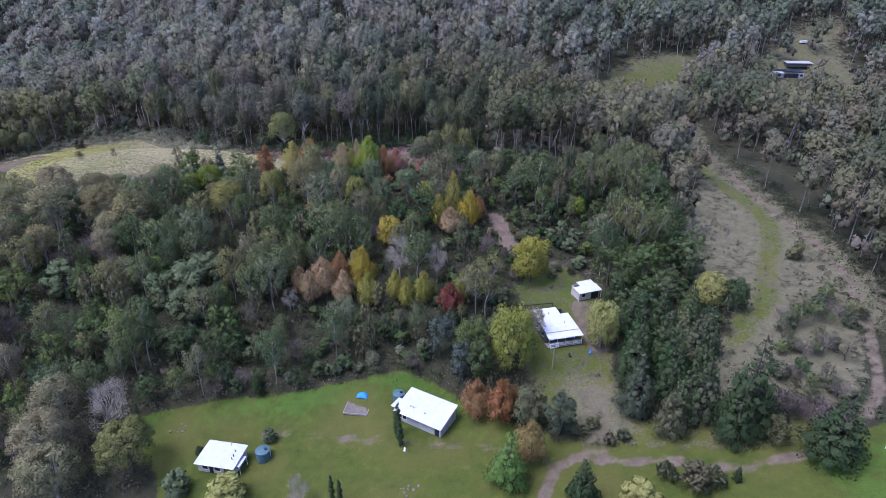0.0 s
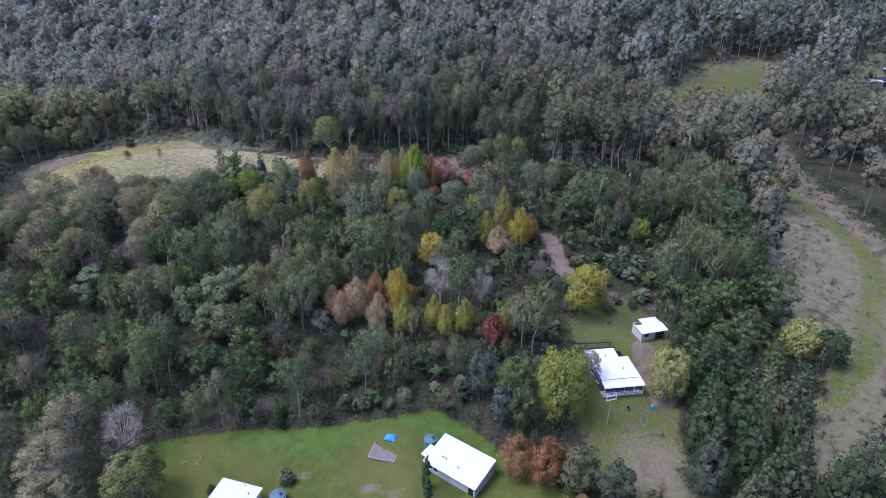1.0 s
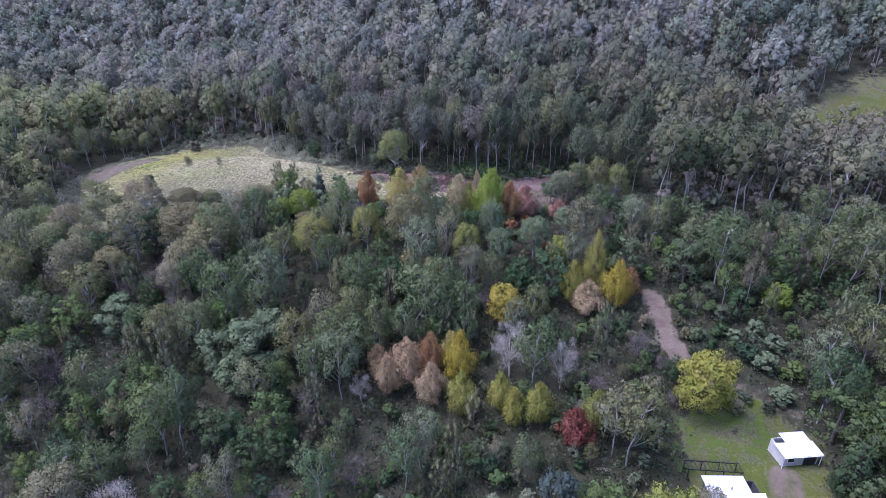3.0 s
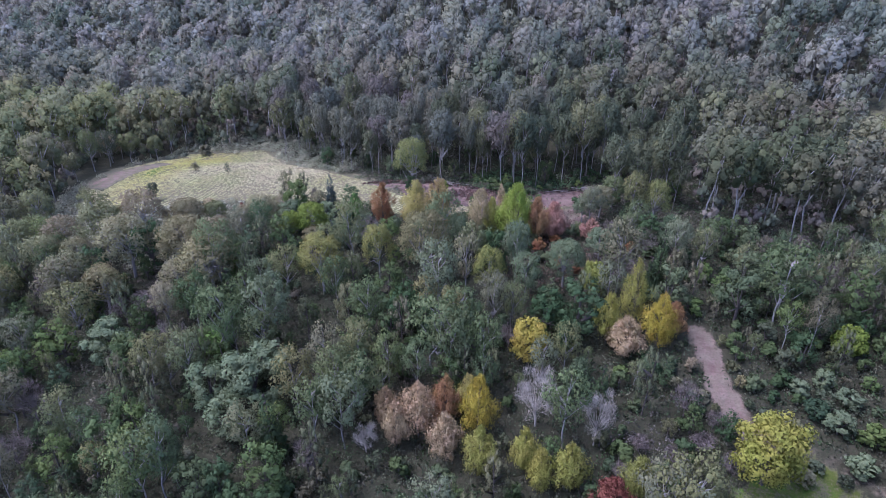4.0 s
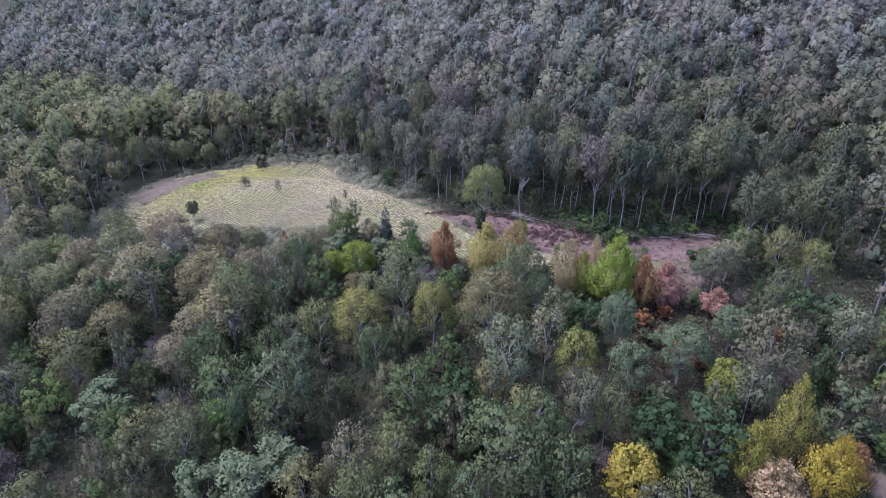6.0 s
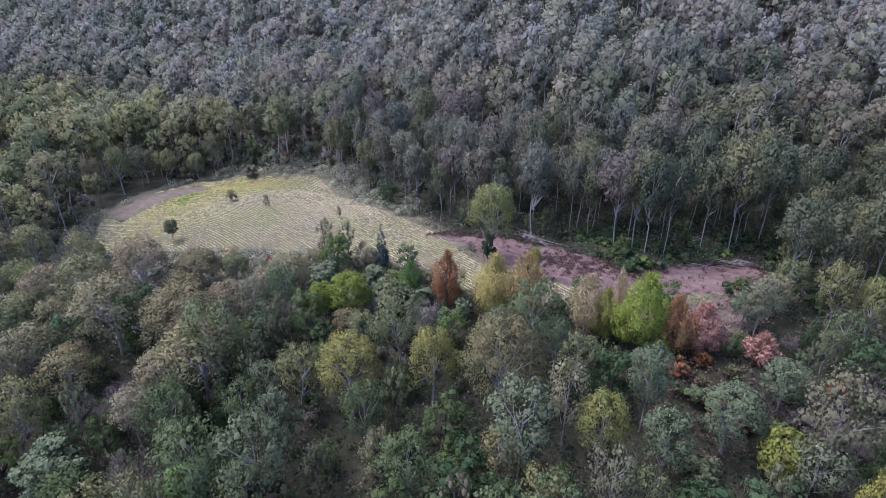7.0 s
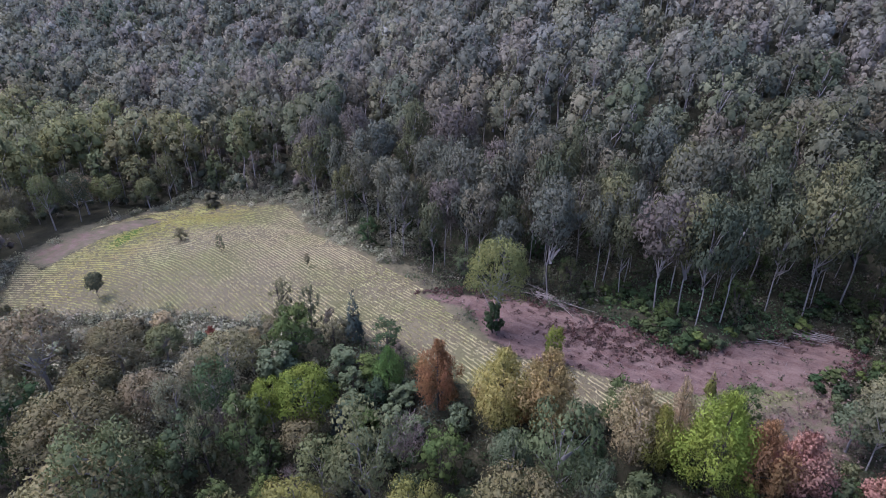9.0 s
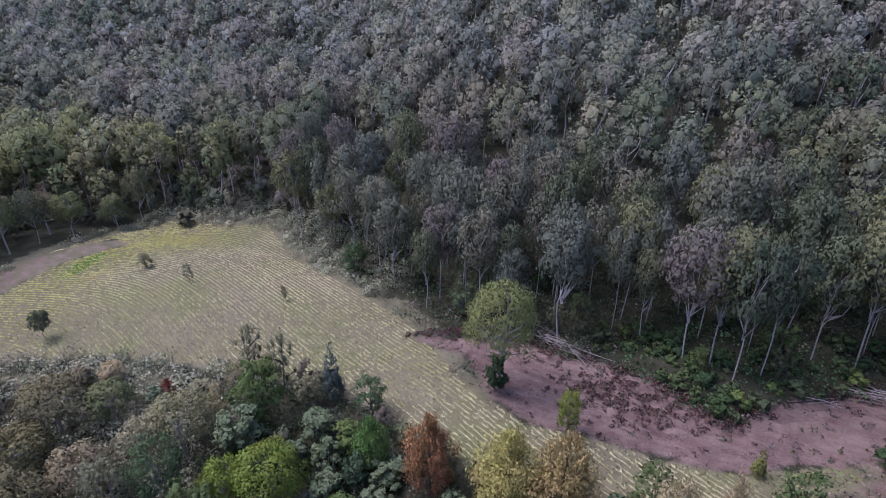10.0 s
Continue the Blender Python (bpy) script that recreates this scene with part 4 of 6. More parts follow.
# brown scrub and grey gums round the end of the field
for i, (fx, fy) in enumerate(((-16.3, 193.0), (-19.5, 190.0), (-14.5, 188.5), (-22.0, 196.0), (-12.0, 197.0), (-17.0, 198.0), (-11.5, 205.5), (-14.0, 176.5), (-9.5, 186.5), (-36.5, 179.5), (-40.5, 178.5), (2.5, 197.5))):
    feature("brown_shrub", "oak", ("west", "oak", "rust")[i % 3], fx, fy, 2.2 + i % 4 * 0.5, 3.8 + i % 3 * 0.7, "brown-leaved low shrub among leaf litter", TWIG_BROWN, 700, 0.32, category="bush")
feature("grey_gum", "dome", "pale", -6.5, 216.0, 9.5, 9.0, "grey-olive gum at the bare earth's end", BARK_PALE, 2200, 0.36)
feature("grey_gum", "gum", "gum", -3.5, 221.0, 10.5, 8.5, "grey-olive gum at the bare earth's end", BARK_PALE, 2000, 0.36)
feature("grey_gum", "dome", "silver", -11.0, 211.0, 7.5, 7.0, "low grey-green gum at the field's end", BARK_PALE, 1800, 0.36)
# round the sheds and the house
feature(O, "poplar", "orange", 7.6, 95.0, 11.0, 9.0, "orange-brown rounded tree beside the shed", count=3000)
feature(O, "poplar", "rust", 13.0, 93.0, 11.0, 9.4, "orange-brown tree beside its like", count=3000)
feature(G, "broad", "dusk", 18.6, 91.0, 11.0, 10.0, "dark green tree beside orange trees", count=3000)
feature(G, "broad", "dusk", 24.0, 87.2, 10.5, 9.5, "dark green tree above the driveway", count=2800)
feature(G, "cone", "fresh", 12.6, 76.2, 14.0, 10.0, "deep green tree below the driveway", count=3000)
feature(O, "poplar", "tan", 17.4, 81.0, 11.0, 8.0, "brownish-yellow tree beside the driveway", count=2400)
feature("cypress", "column", "pine", -9.9, 90.6, 8.5, 2.1, "narrow dark cypress by the shed", count=900, size=0.35, lean=4)
feature("cypress", "column", "pine", -8.7, 87.4, 6.5, 2.0, "narrow dark cypress, leaning, on the lawn", count=800, size=0.35, lean=6)
feature("cypress", "column", "pine", -21.2, 75.7, 8.0, 1.5, "slim dark cypress on the lawn", count=700, size=0.35)
feature("cypress", "column", "pine", -19.6, 75.4, 7.0, 1.4, "slim dark cypress beside its twin", count=700, size=0.35)
feature(G, "cone", "pine", 42.7, 99.4, 18.0, 12.0, "tall dark green tree with drooping branches", count=3000)
feature(G, "cone", "dusk", 40.5, 90.6, 16.0, 10.5, "dark green tree with drooping branches", count=2600)
feature(G, "cone", "broad", 50.2, 98.4, 17.0, 11.0, "dark green tree in a dense group", count=2600)
feature(G, "cone", "pine", 49.8, 88.2, 15.5, 10.0, "dark green tree above the dirt track", count=2400)
feature("light_tree", "round", "sage", 38.8, 112.6, 13.0, 9.5, "pale yellow-green tree beside the house yard", BARK_PALE, count=3400)
feature(G, "round", "sage", 69.0, 123.4, 10.5, 9.0, "dense tree with yellow-green lit top", count=2200)
feature(G, "round", "broad", 74.0, 121.5, 9.0, 7.5, "dark rounded tree beside yellow-green one", count=1700)
feature("conifer", "cone", "pine", 45.5, 125.9, 14.0, 8.6, "dark conifer beside the garage", count=2000)
feature("conifer", "cone", "pine", 58.8, 83.0, 22.5, 15.0, "tall dark bunya-like conifer on the scrubby bank", count=3600)
feature("conifer", "cone", "pine", 55.4, 79.8, 16.0, 10.0, "dark conifer beside a taller one", count=2600)
feature("conifer", "cone", "dusk", 62.5, 87.5, 13.0, 9.0, "dark tree behind a taller conifer", count=2400)
feature("light_tree", "oak", "oak", 62.0, 77.8, 7.0, 7.0, "olive-brown feathery tree below a conifer", count=1800)
feature("twiggy_tree", "bare", "bare", 67.5, 84.5, 6.5, 8.0, "mauve-grey leafless shrub on the bank", TWIG_BROWN, 2200)
feature("twiggy_tree", "bare", "bare", 72.5, 79.8, 5.0, 7.0, "mauve-grey leafless shrub above the track", TWIG_BROWN, 1800)
feature("conifer", "cone", "pine", 69.0, 72.8, 14.5, 14.0, "big dark tree beside the dirt track", count=2600)
feature("conifer", "cone", "pine", 25.2, 70.6, 11.0, 7.5, "dark dense conifer beside the driveway", count=2400)
feature("pale_gum", "dome", "dome", -66.2, 86.1, 13.5, 14.0, "olive-yellow rounded tree at the lawn's edge", count=4200)
feature("pale_gum", "dome", "pale", -83.6, 87.1, 16.0, 15.5, "pale grey-olive tree with puffy crown", BARK_PALE, count=4200)
feature("pale_gum", "dome", "pale", -78.3, 79.5, 15.0, 15.0, "pale olive tree with puffy crown", BARK_PALE, count=4200)
feature(P, "bare", "bare", -75.0, 97.0, 13.0, 13.5, "pinkish-grey leafless tree at the lawn's edge", TWIG_GREY, 2400)
feature("pale_gum", "dome", "pale", -86.0, 96.5, 16.0, 13.0, "pale grey-olive tree in a puffy group", BARK_PALE, 2400)
feature(P, "bare", "bare", -27.8, 76.0, 7.0, 5.4, "leafless grey shrub on the lawn", TWIG_GREY, 1300)
feature("lime_tree", "broad", "sage", -42.4, 77.6, 7.0, 9.5, "low yellow-green tree before the cottage", count=2000)
feature(G, "broad", "silver", -53.5, 80.0, 6.5, 7.0, "grey-green tree beside the cottage", count=1500)
feature("bush", "broad", "oak", -38.2, 92.4, 2.8, 4.2, "small brownish bush behind the water tank", count=600, size=0.35, category="bush")
feature("bush", "round", "pine", -44.2, 82.7, 2.2, 2.4, "small dark bush at the cottage's corner", count=400, size=0.3, category="bush")
feature("bush", "round", "pine", -52.2, 88.5, 3.0, 2.2, "dark bush beside the cottage", count=400, size=0.3, category="bush")
feature(G, "broad", "broad", 9.0, 104.9, 12.0, 9.0, "dark green tree behind the shed")
feature("conifer", "broad", "blue", -0.5, 113.3, 12.0, 9.6, "dark blue-green tree behind the shed")
feature(G, "broad", "blue", 4.5, 106.5, 10.5, 7.5, "blue-green tree at the shed's back wall")
feature("bush", "broad", "oak", 99.9, 140.8, 5.0, 6.4, "grey-green bush on the dry bank", count=1000, category="bush")


for i, (fx, fy) in enumerate(((-8.3, 113.5), (-10.8, 114.6), (-5.0, 116.2), (-37.5, 107.6), (-31.0, 111.5), (-26.0, 110.2), (14.2, 126.4), (16.4, 130.2),
                              (16.6, 135.0), (12.5, 122.5), (-17.0, 112.4), (2.4, 126.8), (-20.5, 110.6), (13.0, 136.5))):
    feature("flowering_shrub", "broad", "blossom", fx, fy, 2.2 + i % 4 * 0.5, 3.0 + i % 3 * 0.6, "shrub dotted with whitish blossom at woods' edge", count=520, size=0.30, category="shrub")
feature("brown_shrub", "oak", "oak", 44.5, 70.5, 6.0, 10.0, "brownish twiggy shrub below the track", TWIG_BROWN, 2200, 0.45, category="bush")
feature("brown_shrub", "oak", "oak", 41.0, 73.5, 3.6, 5.5, "brown-green shrub beside the dirt track", count=1000, category="bush")
feature("brown_shrub", "oak", "oak", 48.0, 70.8, 4.2, 6.5, "brown-green shrub below the dirt track", count=1000, category="bush")
feature("lime_tree", "broad", "sage", 34.5, 68.5, 6.0, 8.5, "pale yellow-green tree below the dirt track", count=2200)
feature("conifer", "cone", "pine", 52.3, 71.0, 4.0, 2.2, "small dark conifer beside the dirt track", count=600, size=0.3)
for fx, fy in ((29, 86.5), (33.5, 83.6), (36.5, 84.2), (31.5, 88.5)):
    feature("brown_shrub", "oak", "oak", fx, fy, 2.2, 4.2, "low brown scrub beside the driveway", count=600, size=0.36, category="bush")
for fx, fy in ((84, 113), (91, 116), (97, 112), (79, 104), (86, 103), (74, 95), (72, 86), (66, 85), (79, 91)):
    for k in range(4):
        a = fx * 1.7 + fy + 1.9 * k
        fh = 2.9 + (fx * 7 + k * 5) % 11 * 0.26
        feature("thicket_bush", ("oak", "gum", "bare", "broad")[(k + fx) % 4], ("oak", "gum", "bare", "dusk")[(k + fx) % 4], fx + (1.2 + 0.6 * k) * math.cos(a),
                fy + (1.2 + 0.6 * k) * math.sin(a), fh, fh * 1.15, "grey-brown scrubby bush on the dry bank", TWIG_BROWN, 480, 0.36, category="bush")
for fx, fy, fh, fw in ((45.5, 107, 15, 10), (54.5, 106, 15, 10), (56.5, 97, 14, 9), (46.5, 116, 13, 9), (53.5, 115, 14, 9), (59, 112, 12, 9),
                       (45.5, 84.5, 13, 9), (54, 90, 14, 9), (52.5, 87, 16, 10), (57, 103, 15, 10), (61, 106, 14, 9), (60.5, 116, 14, 9), (48.5, 93, 15, 10), (51, 105, 15, 10)):
    feature(G, "cone", ("pine", "dusk", "broad")[int(fx + fy) % 3], fx, fy, fh, fw, "dark green tree in the dense group by the yard", count=2300)


# ---- the woods, tree by tree near the path ----
def free_of_features(x, y, extra=1.0):
    ok = np.ones(len(x), bool)
    for fx, fy, fr, _ in FEATURES:
        ok &= np.hypot(x - fx, y - fy) > fr * 0.8 + extra
    return ok


def before_features(x, y):
    """The strip before a feature, where only low growth stands."""
    low = np.zeros(len(x), bool)
    for fx, fy, fr, strip in FEATURES:
        low |= (np.abs(x - fx + 0.1 * (fy - y)) < fr * 0.9) & (fy > y) & (fy - y < strip)
    return low


def is_open(x, y, margin=1.5):
    """Where no tree of the woods stands."""
    out = (track_gap(x, y) < margin) | inside(YARD, x, y) | inside(LAWN, x, y) | inside(DIRT, x, y) | inside(FIELD, x, y)
    glade = inside(CLEARING, x, y) & ((waves(x * 3, y * 3, 11) < 0.22) | (np.hypot(x - 192, y - 312) < 15))
    return out | inside(PADDOCK, x, y) | glade | inside(SCRUB, x, y)


def scatter(rng, x0, x1, y0, y1, cell):
    gx, gy = np.meshgrid(np.arange(x0, x1, cell), np.arange(y0, y1, cell))
    x, y = gx.ravel() + rng.uniform(-0.42, 0.42, gx.size) * cell, gy.ravel() + rng.uniform(-0.42, 0.42, gx.size) * cell
    return x, y


KINDS = {
    "gum": ("gum_tree", "gum", "gum", BARK_PALE, 2000, 0.31, "grey-green gum tree with pale trunk in the woods"),
    "broad": ("broadleaf_tree", "broad", "broad", BARK_DARK, 1450, 0.38, "dark green dense broadleaf tree in the woods"),
    "oak": ("she_oak", "oak", "oak", BARK_DARK, 1700, 0.36, "olive-grey feathery she-oak in the woods"),
    "dusk": ("dark_gum", "tall", "dusk", BARK_PALE, 2000, 0.33, "tall gum tree with hillside shade put into its dark green leaves"),
    "bare": ("twiggy_tree", "bare", "bare", TWIG_BROWN, 1300, 0.8, "leafless purple-brown twiggy tree in the woods"),
    "pine": ("dark_conifer", "cone", "pine", BARK_DARK, 1500, 0.46, "dark pointed conifer in the woods"),
    "tall": ("tall_gum", "tall", "hill", BARK_PALE, 2000, 0.33, "tall slim gum tree on the wooded hillside"),
    "west": ("olive_gum", "dome", "west", BARK_PALE, 2600, 0.31, "olive-brown spreading gum tree with pale limbs"),
}
SHAPES = {k: [tree_meshes(v[0], v[1], 900 + 17 * i + len(k), 14.0, LEAF[v[2]] if v[2] in LEAF else TWIG_BROWN, v[3], v[4], v[5]) for i in range(5)] for k, v in KINDS.items()}

for low in ("broad", "oak"):
    SHAPES[low + "_low"] = [tree_meshes("shrub", KINDS[low][1], 1300 + i, 4.0, LEAF[low], BARK_DARK, 300, 0.44, 0.26) for i in range(3)]


def forest_tree(heap, rng, x, y, high, count, size, form, tone, wood=1, dense=0.3):
    limbs, cs, rs = tree_shape(rng, form, dense)
    wide = high * (0.62 if form == "tall" else 0.60)
    k = np.array((wide, wide, high))
    base = np.array((x, y, float(ground_z(x, y))))
    for pts, rad in limbs[:wood]:
        v, f, m = tube(np.asarray(pts) * k, np.asarray(rad) * high, 3)
        heap.add(v + base, f, m, 1)
    if count:
        v, f, m = leaves(rng, cs * k, rs * k, count, size, -0.35, 0.82, 0.34, 1.0, 0.25)
        heap.add(v + base, f, m, 0, tone)
    v, f, m = hearts(rng, cs * k, rs * k, 0.56, False, 0.2)
    heap.add(v + base, f, m, 0, tone)


def plant_woods():
    rng = np.random.default_rng(21)
    x, y = scatter(rng, -172, 74, 88, 211, 5.2)
    keep = ~is_open(x, y) & free_of_features(x, y, 0.8)
    keep &= ~((x < -104) & (y > 178 + 0.05 * (x + 104))) | ((y < 195) & (rng.uniform(0, 1, len(x)) < np.where(y > 174, 0.18, 0.8)))
    gap = waves(x * 1.6, y * 1.6, 7)
    keep &= (gap > -0.42) | (rng.uniform(0, 1, len(x)) < 0.25)
    keep &= ~((x > 16) & (x < 47) & (y < 152) & (y > 80) & (x > 14 + 0.2 * (y - 110)) & (x < 43))
    keep &= ~((y < 100) & (x < -50)) | (x < -70)
    keep &= ~((x > -30) & (x < 8) & (y > 183) & (rng.uniform(0, 1, len(x)) < 0.25))
    keep &= ~((np.hypot((x + 19) / 8, (y - 188) / 11) < 1) & (rng.uniform(0, 1, len(x)) < 0.75))
    keep &= ~((np.hypot(x + 74, y - 191) < 8) & (rng.uniform(0, 1, len(x)) < 0.8))
    keep &= ~((x < -104) & (y > 160) & (rng.uniform(0, 1, len(x)) < 0.25))
    keep &= ~((x < -124) & (y > 171) & (rng.uniform(0, 1, len(x)) < 0.7))
    lane = (edge_gap(TRACKS[5][0], x, y) < 7.5) & (x < 30)
    keep &= ~(lane & (edge_gap(TRACKS[5][0], x, y) < 5))
    low = (before_features(x, y) | lane)[keep]
    x, y, pick, tall = x[keep], y[keep], rng.uniform(0, 1, keep.sum()), rng.uniform(0, 1, keep.sum())
    zone = waves(x, y, 3)
    for i in range(len(x)):
        k = "broad" if pick[i] < 0.45 + 0.22 * zone[i] or (x[i] > 40 and y[i] < 140) else "gum" if pick[i] < 0.74 else "oak" if pick[i] < 0.86 else "bare" if pick[i] < 0.955 else "pine"
        if x[i] < -95 and y[i] > 150 and i % 2:
            k = "west"
        name, form, _, _, _, _, label = KINDS[k]
        high = {"west": 9.0, "gum": 10.0, "broad": 5.5, "oak": 8.5, "bare": 5.5, "pine": 9.0}[k] + {"west": 8.0, "gum": 9.0, "broad": 7.0, "oak": 7.0, "bare": 4.0, "pine": 6.0}[k] * tall[i] ** 1.4
        if (i * 7) % 8 == 0 and k in ("gum", "broad"):
            high = rng.uniform(13, 19) * (1.0 if k == "gum" else 0.75)
        if y[i] > 190 or y[i] < 113:
            high *= 0.72
        if low[i]:
            k, high = ("broad", "oak", "gum")[i % 3], rng.uniform(3.5, 6.5)
            name, form, _, _, _, _, label = KINDS[k]
        if x[i] < -100 and y[i] > 176:
            high *= 0.72 - 0.35 * (y[i] > 180)
        high *= 1.1
        wide = high * {"west": 0.95, "gum": 0.70, "broad": 0.88, "oak": 0.62, "bare": 0.9, "pine": 0.5}[k] * rng.uniform(0.85, 1.15)
        stand(name, SHAPES[k][i % 5], x[i], y[i], high, wide, rng.uniform(0, 360), label, "tree", "trees of the valley woods")
    x, y = scatter(rng, 54, 108, 80, 220, 4.6)
    keep = inside(SCRUB, x, y) & (track_gap(x, y) > 2.0) & free_of_features(x, y, 0.3) & (rng.uniform(0, 1, len(x)) < np.where(y < 132, 0.20, 0.07))
    x, y = x[keep], y[keep]
    for i in range(len(x)):
        k = ("oak", "gum", "broad", "oak")[i % 4]
        high = rng.uniform(2.5, 6.5)
        stand("bank_bush", SHAPES[k][i % 5], x[i], y[i], high, high * rng.uniform(1.0, 1.4), rng.uniform(0, 360), "scrubby grey-green bush on the dry bank", "bush",
              "bushes on the dry bank")
    x, y = scatter(rng, -100, 72, 110, 208, 4.3)
    keep = ~is_open(x, y, 1.6) & free_of_features(x, y, 0.0) & ((x > 12) | (rng.uniform(0, 1, len(x)) < 0.62))
    keep &= ~((x > 16) & (x < 43) & (y < 152))
    x, y = x[keep], y[keep]
    order = np.argsort(np.hypot(x - 8, y - 135))
    x, y = x[order], y[order]
    filling = Heap()
    for i in range(len(x)):
        high = rng.uniform(2.2, 4.6)
        if i >= 280:
            tone = np.array(((0.06, 0.085, 0.04), (0.085, 0.105, 0.05), (0.12, 0.12, 0.07), (0.14, 0.12, 0.085)))[i % 4] * rng.uniform(0.9, 1.3)
            forest_tree(filling, rng, x[i], y[i], high * 1.2, 130, 0.42, "low", tone, 0, 1.0)
            continue
        k = ("broad", "broad", "oak")[i % 3]
        stand("shrub", SHAPES[k + "_low"][i % 3], x[i], y[i], high, high * rng.uniform(1.0, 1.4), rng.uniform(0, 360), "dark green shrub filling a gap in the woods", "shrub",
              "shrubs of the valley woods")
    tagged(new("shrubbery", filling.mesh("shrubbery", [LEAF["mixed"]], True)), "dark green and brown shrubs filling the woods", "shrubs", kind="stuff")
    x, y = scatter(rng, -52, 4, 219, 250, 2.9)
    keep = ~is_open(x, y, 0.5) & free_of_features(x, y, 0.0) & (edge_gap(DIRT + DIRT[:1], x, y) < 13) & (rng.uniform(0, 1, len(x)) < 0.75)
    x, y = x[keep], y[keep]
    for i in range(len(x)):
        high = rng.uniform(1.4, 3.4)
        stand("bank_shrub", SHAPES["broad_low"][i % 3], x[i], y[i], high, high * rng.uniform(1.0, 1.5), rng.uniform(0, 360), "lush green shrub on the slope above bare earth", "shrub",
              "shrubs above the bare earth", sink=0.1)
    x, y = scatter(rng, -132, 18, 226, 268, 5.4)
    keep = ~is_open(x, y, 1.0) & free_of_features(x, y, 1.0) & (edge_gap(FIELD + FIELD[:1], x, y) > 3) & (edge_gap(DIRT + DIRT[:1], x, y) > 3.5)
    x, y = x[keep], y[keep]
    for i in range(len(x)):
        if i % 3 == 2:  # lower growth under the gums
            high = rng.uniform(4.5, 9)
            k = "broad" if i % 2 else "oak"
            stand(KINDS[k][0], SHAPES[k][i % 5], x[i], y[i], high, high * 0.95, rng.uniform(0, 360), "dark green understorey tree below tall gums", "tree",
                  "growth along the foot of the hill")
            continue
        high = rng.uniform(15, 26)
        # eastward gums take darker leaves, which carry the hillside's shade as colour
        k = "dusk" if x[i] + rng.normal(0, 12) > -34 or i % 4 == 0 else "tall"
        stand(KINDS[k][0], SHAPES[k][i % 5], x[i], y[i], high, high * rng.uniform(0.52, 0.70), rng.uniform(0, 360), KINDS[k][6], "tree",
              "gums along the foot of the hill")


plant_woods()


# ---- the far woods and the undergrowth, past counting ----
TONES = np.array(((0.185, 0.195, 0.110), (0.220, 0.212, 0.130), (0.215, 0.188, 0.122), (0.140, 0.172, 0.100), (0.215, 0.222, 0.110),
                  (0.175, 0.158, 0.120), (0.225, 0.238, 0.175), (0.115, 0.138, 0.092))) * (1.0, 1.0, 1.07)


def forest_room(rng, x, y):
    keep = ~is_open(x, y, 3.0) & free_of_features(x, y, 1.5) & ~before_features(x, y)
    keep &= (x > -75 - 2.1 * np.maximum(0, y - 115)) & (x < 0.85 * y + 45) & (x > -1.3 * y - 60)
    keep &= ~((x > -172) & (x < 74) & (y < 211)) & ~((x > -132) & (x < 18) & (y < 268))
    keep &= (edge_gap(FIELD + FIELD[:1], x, y) > 4) & ~((x > -140) & (x < -20) & (y < 226) & (y > 200))
    keep &= ~((x > 100) & (x < 128) & (y > 165) & (y < 275) & (rng.uniform(0, 1, len(x)) < 0.5))
    keep &= ~((x > 60) & (x < 84) & (y < 122)) & ~((x > 80) & (x < 118) & (y < 100))
    keep &= ~((y > 262) & (y < 300) & (x > 0.28 * y - 6) & (x < 0.42 * y) & (rng.uniform(0, 1, len(x)) < 0.8))
    keep &= ~((y > 270) & (y < 300) & (x > 0.58 * y) & (x < 0.8 * y) & (rng.uniform(0, 1, len(x)) < 0.6))
    keep &= (np.hypot(x - 182, y - 303) > 20) & (np.hypot(x - 222, y - 312) > 11) & ~((x > 108) & (x < 130) & (y > 176) & (y < 236) & (rng.uniform(0, 1, len(x)) < 0.8))
    keep &= (x > -215 - 1.9 * (y - 160)) & (x < 114 + 0.71 * (y - 100))
    return x[keep], y[keep]


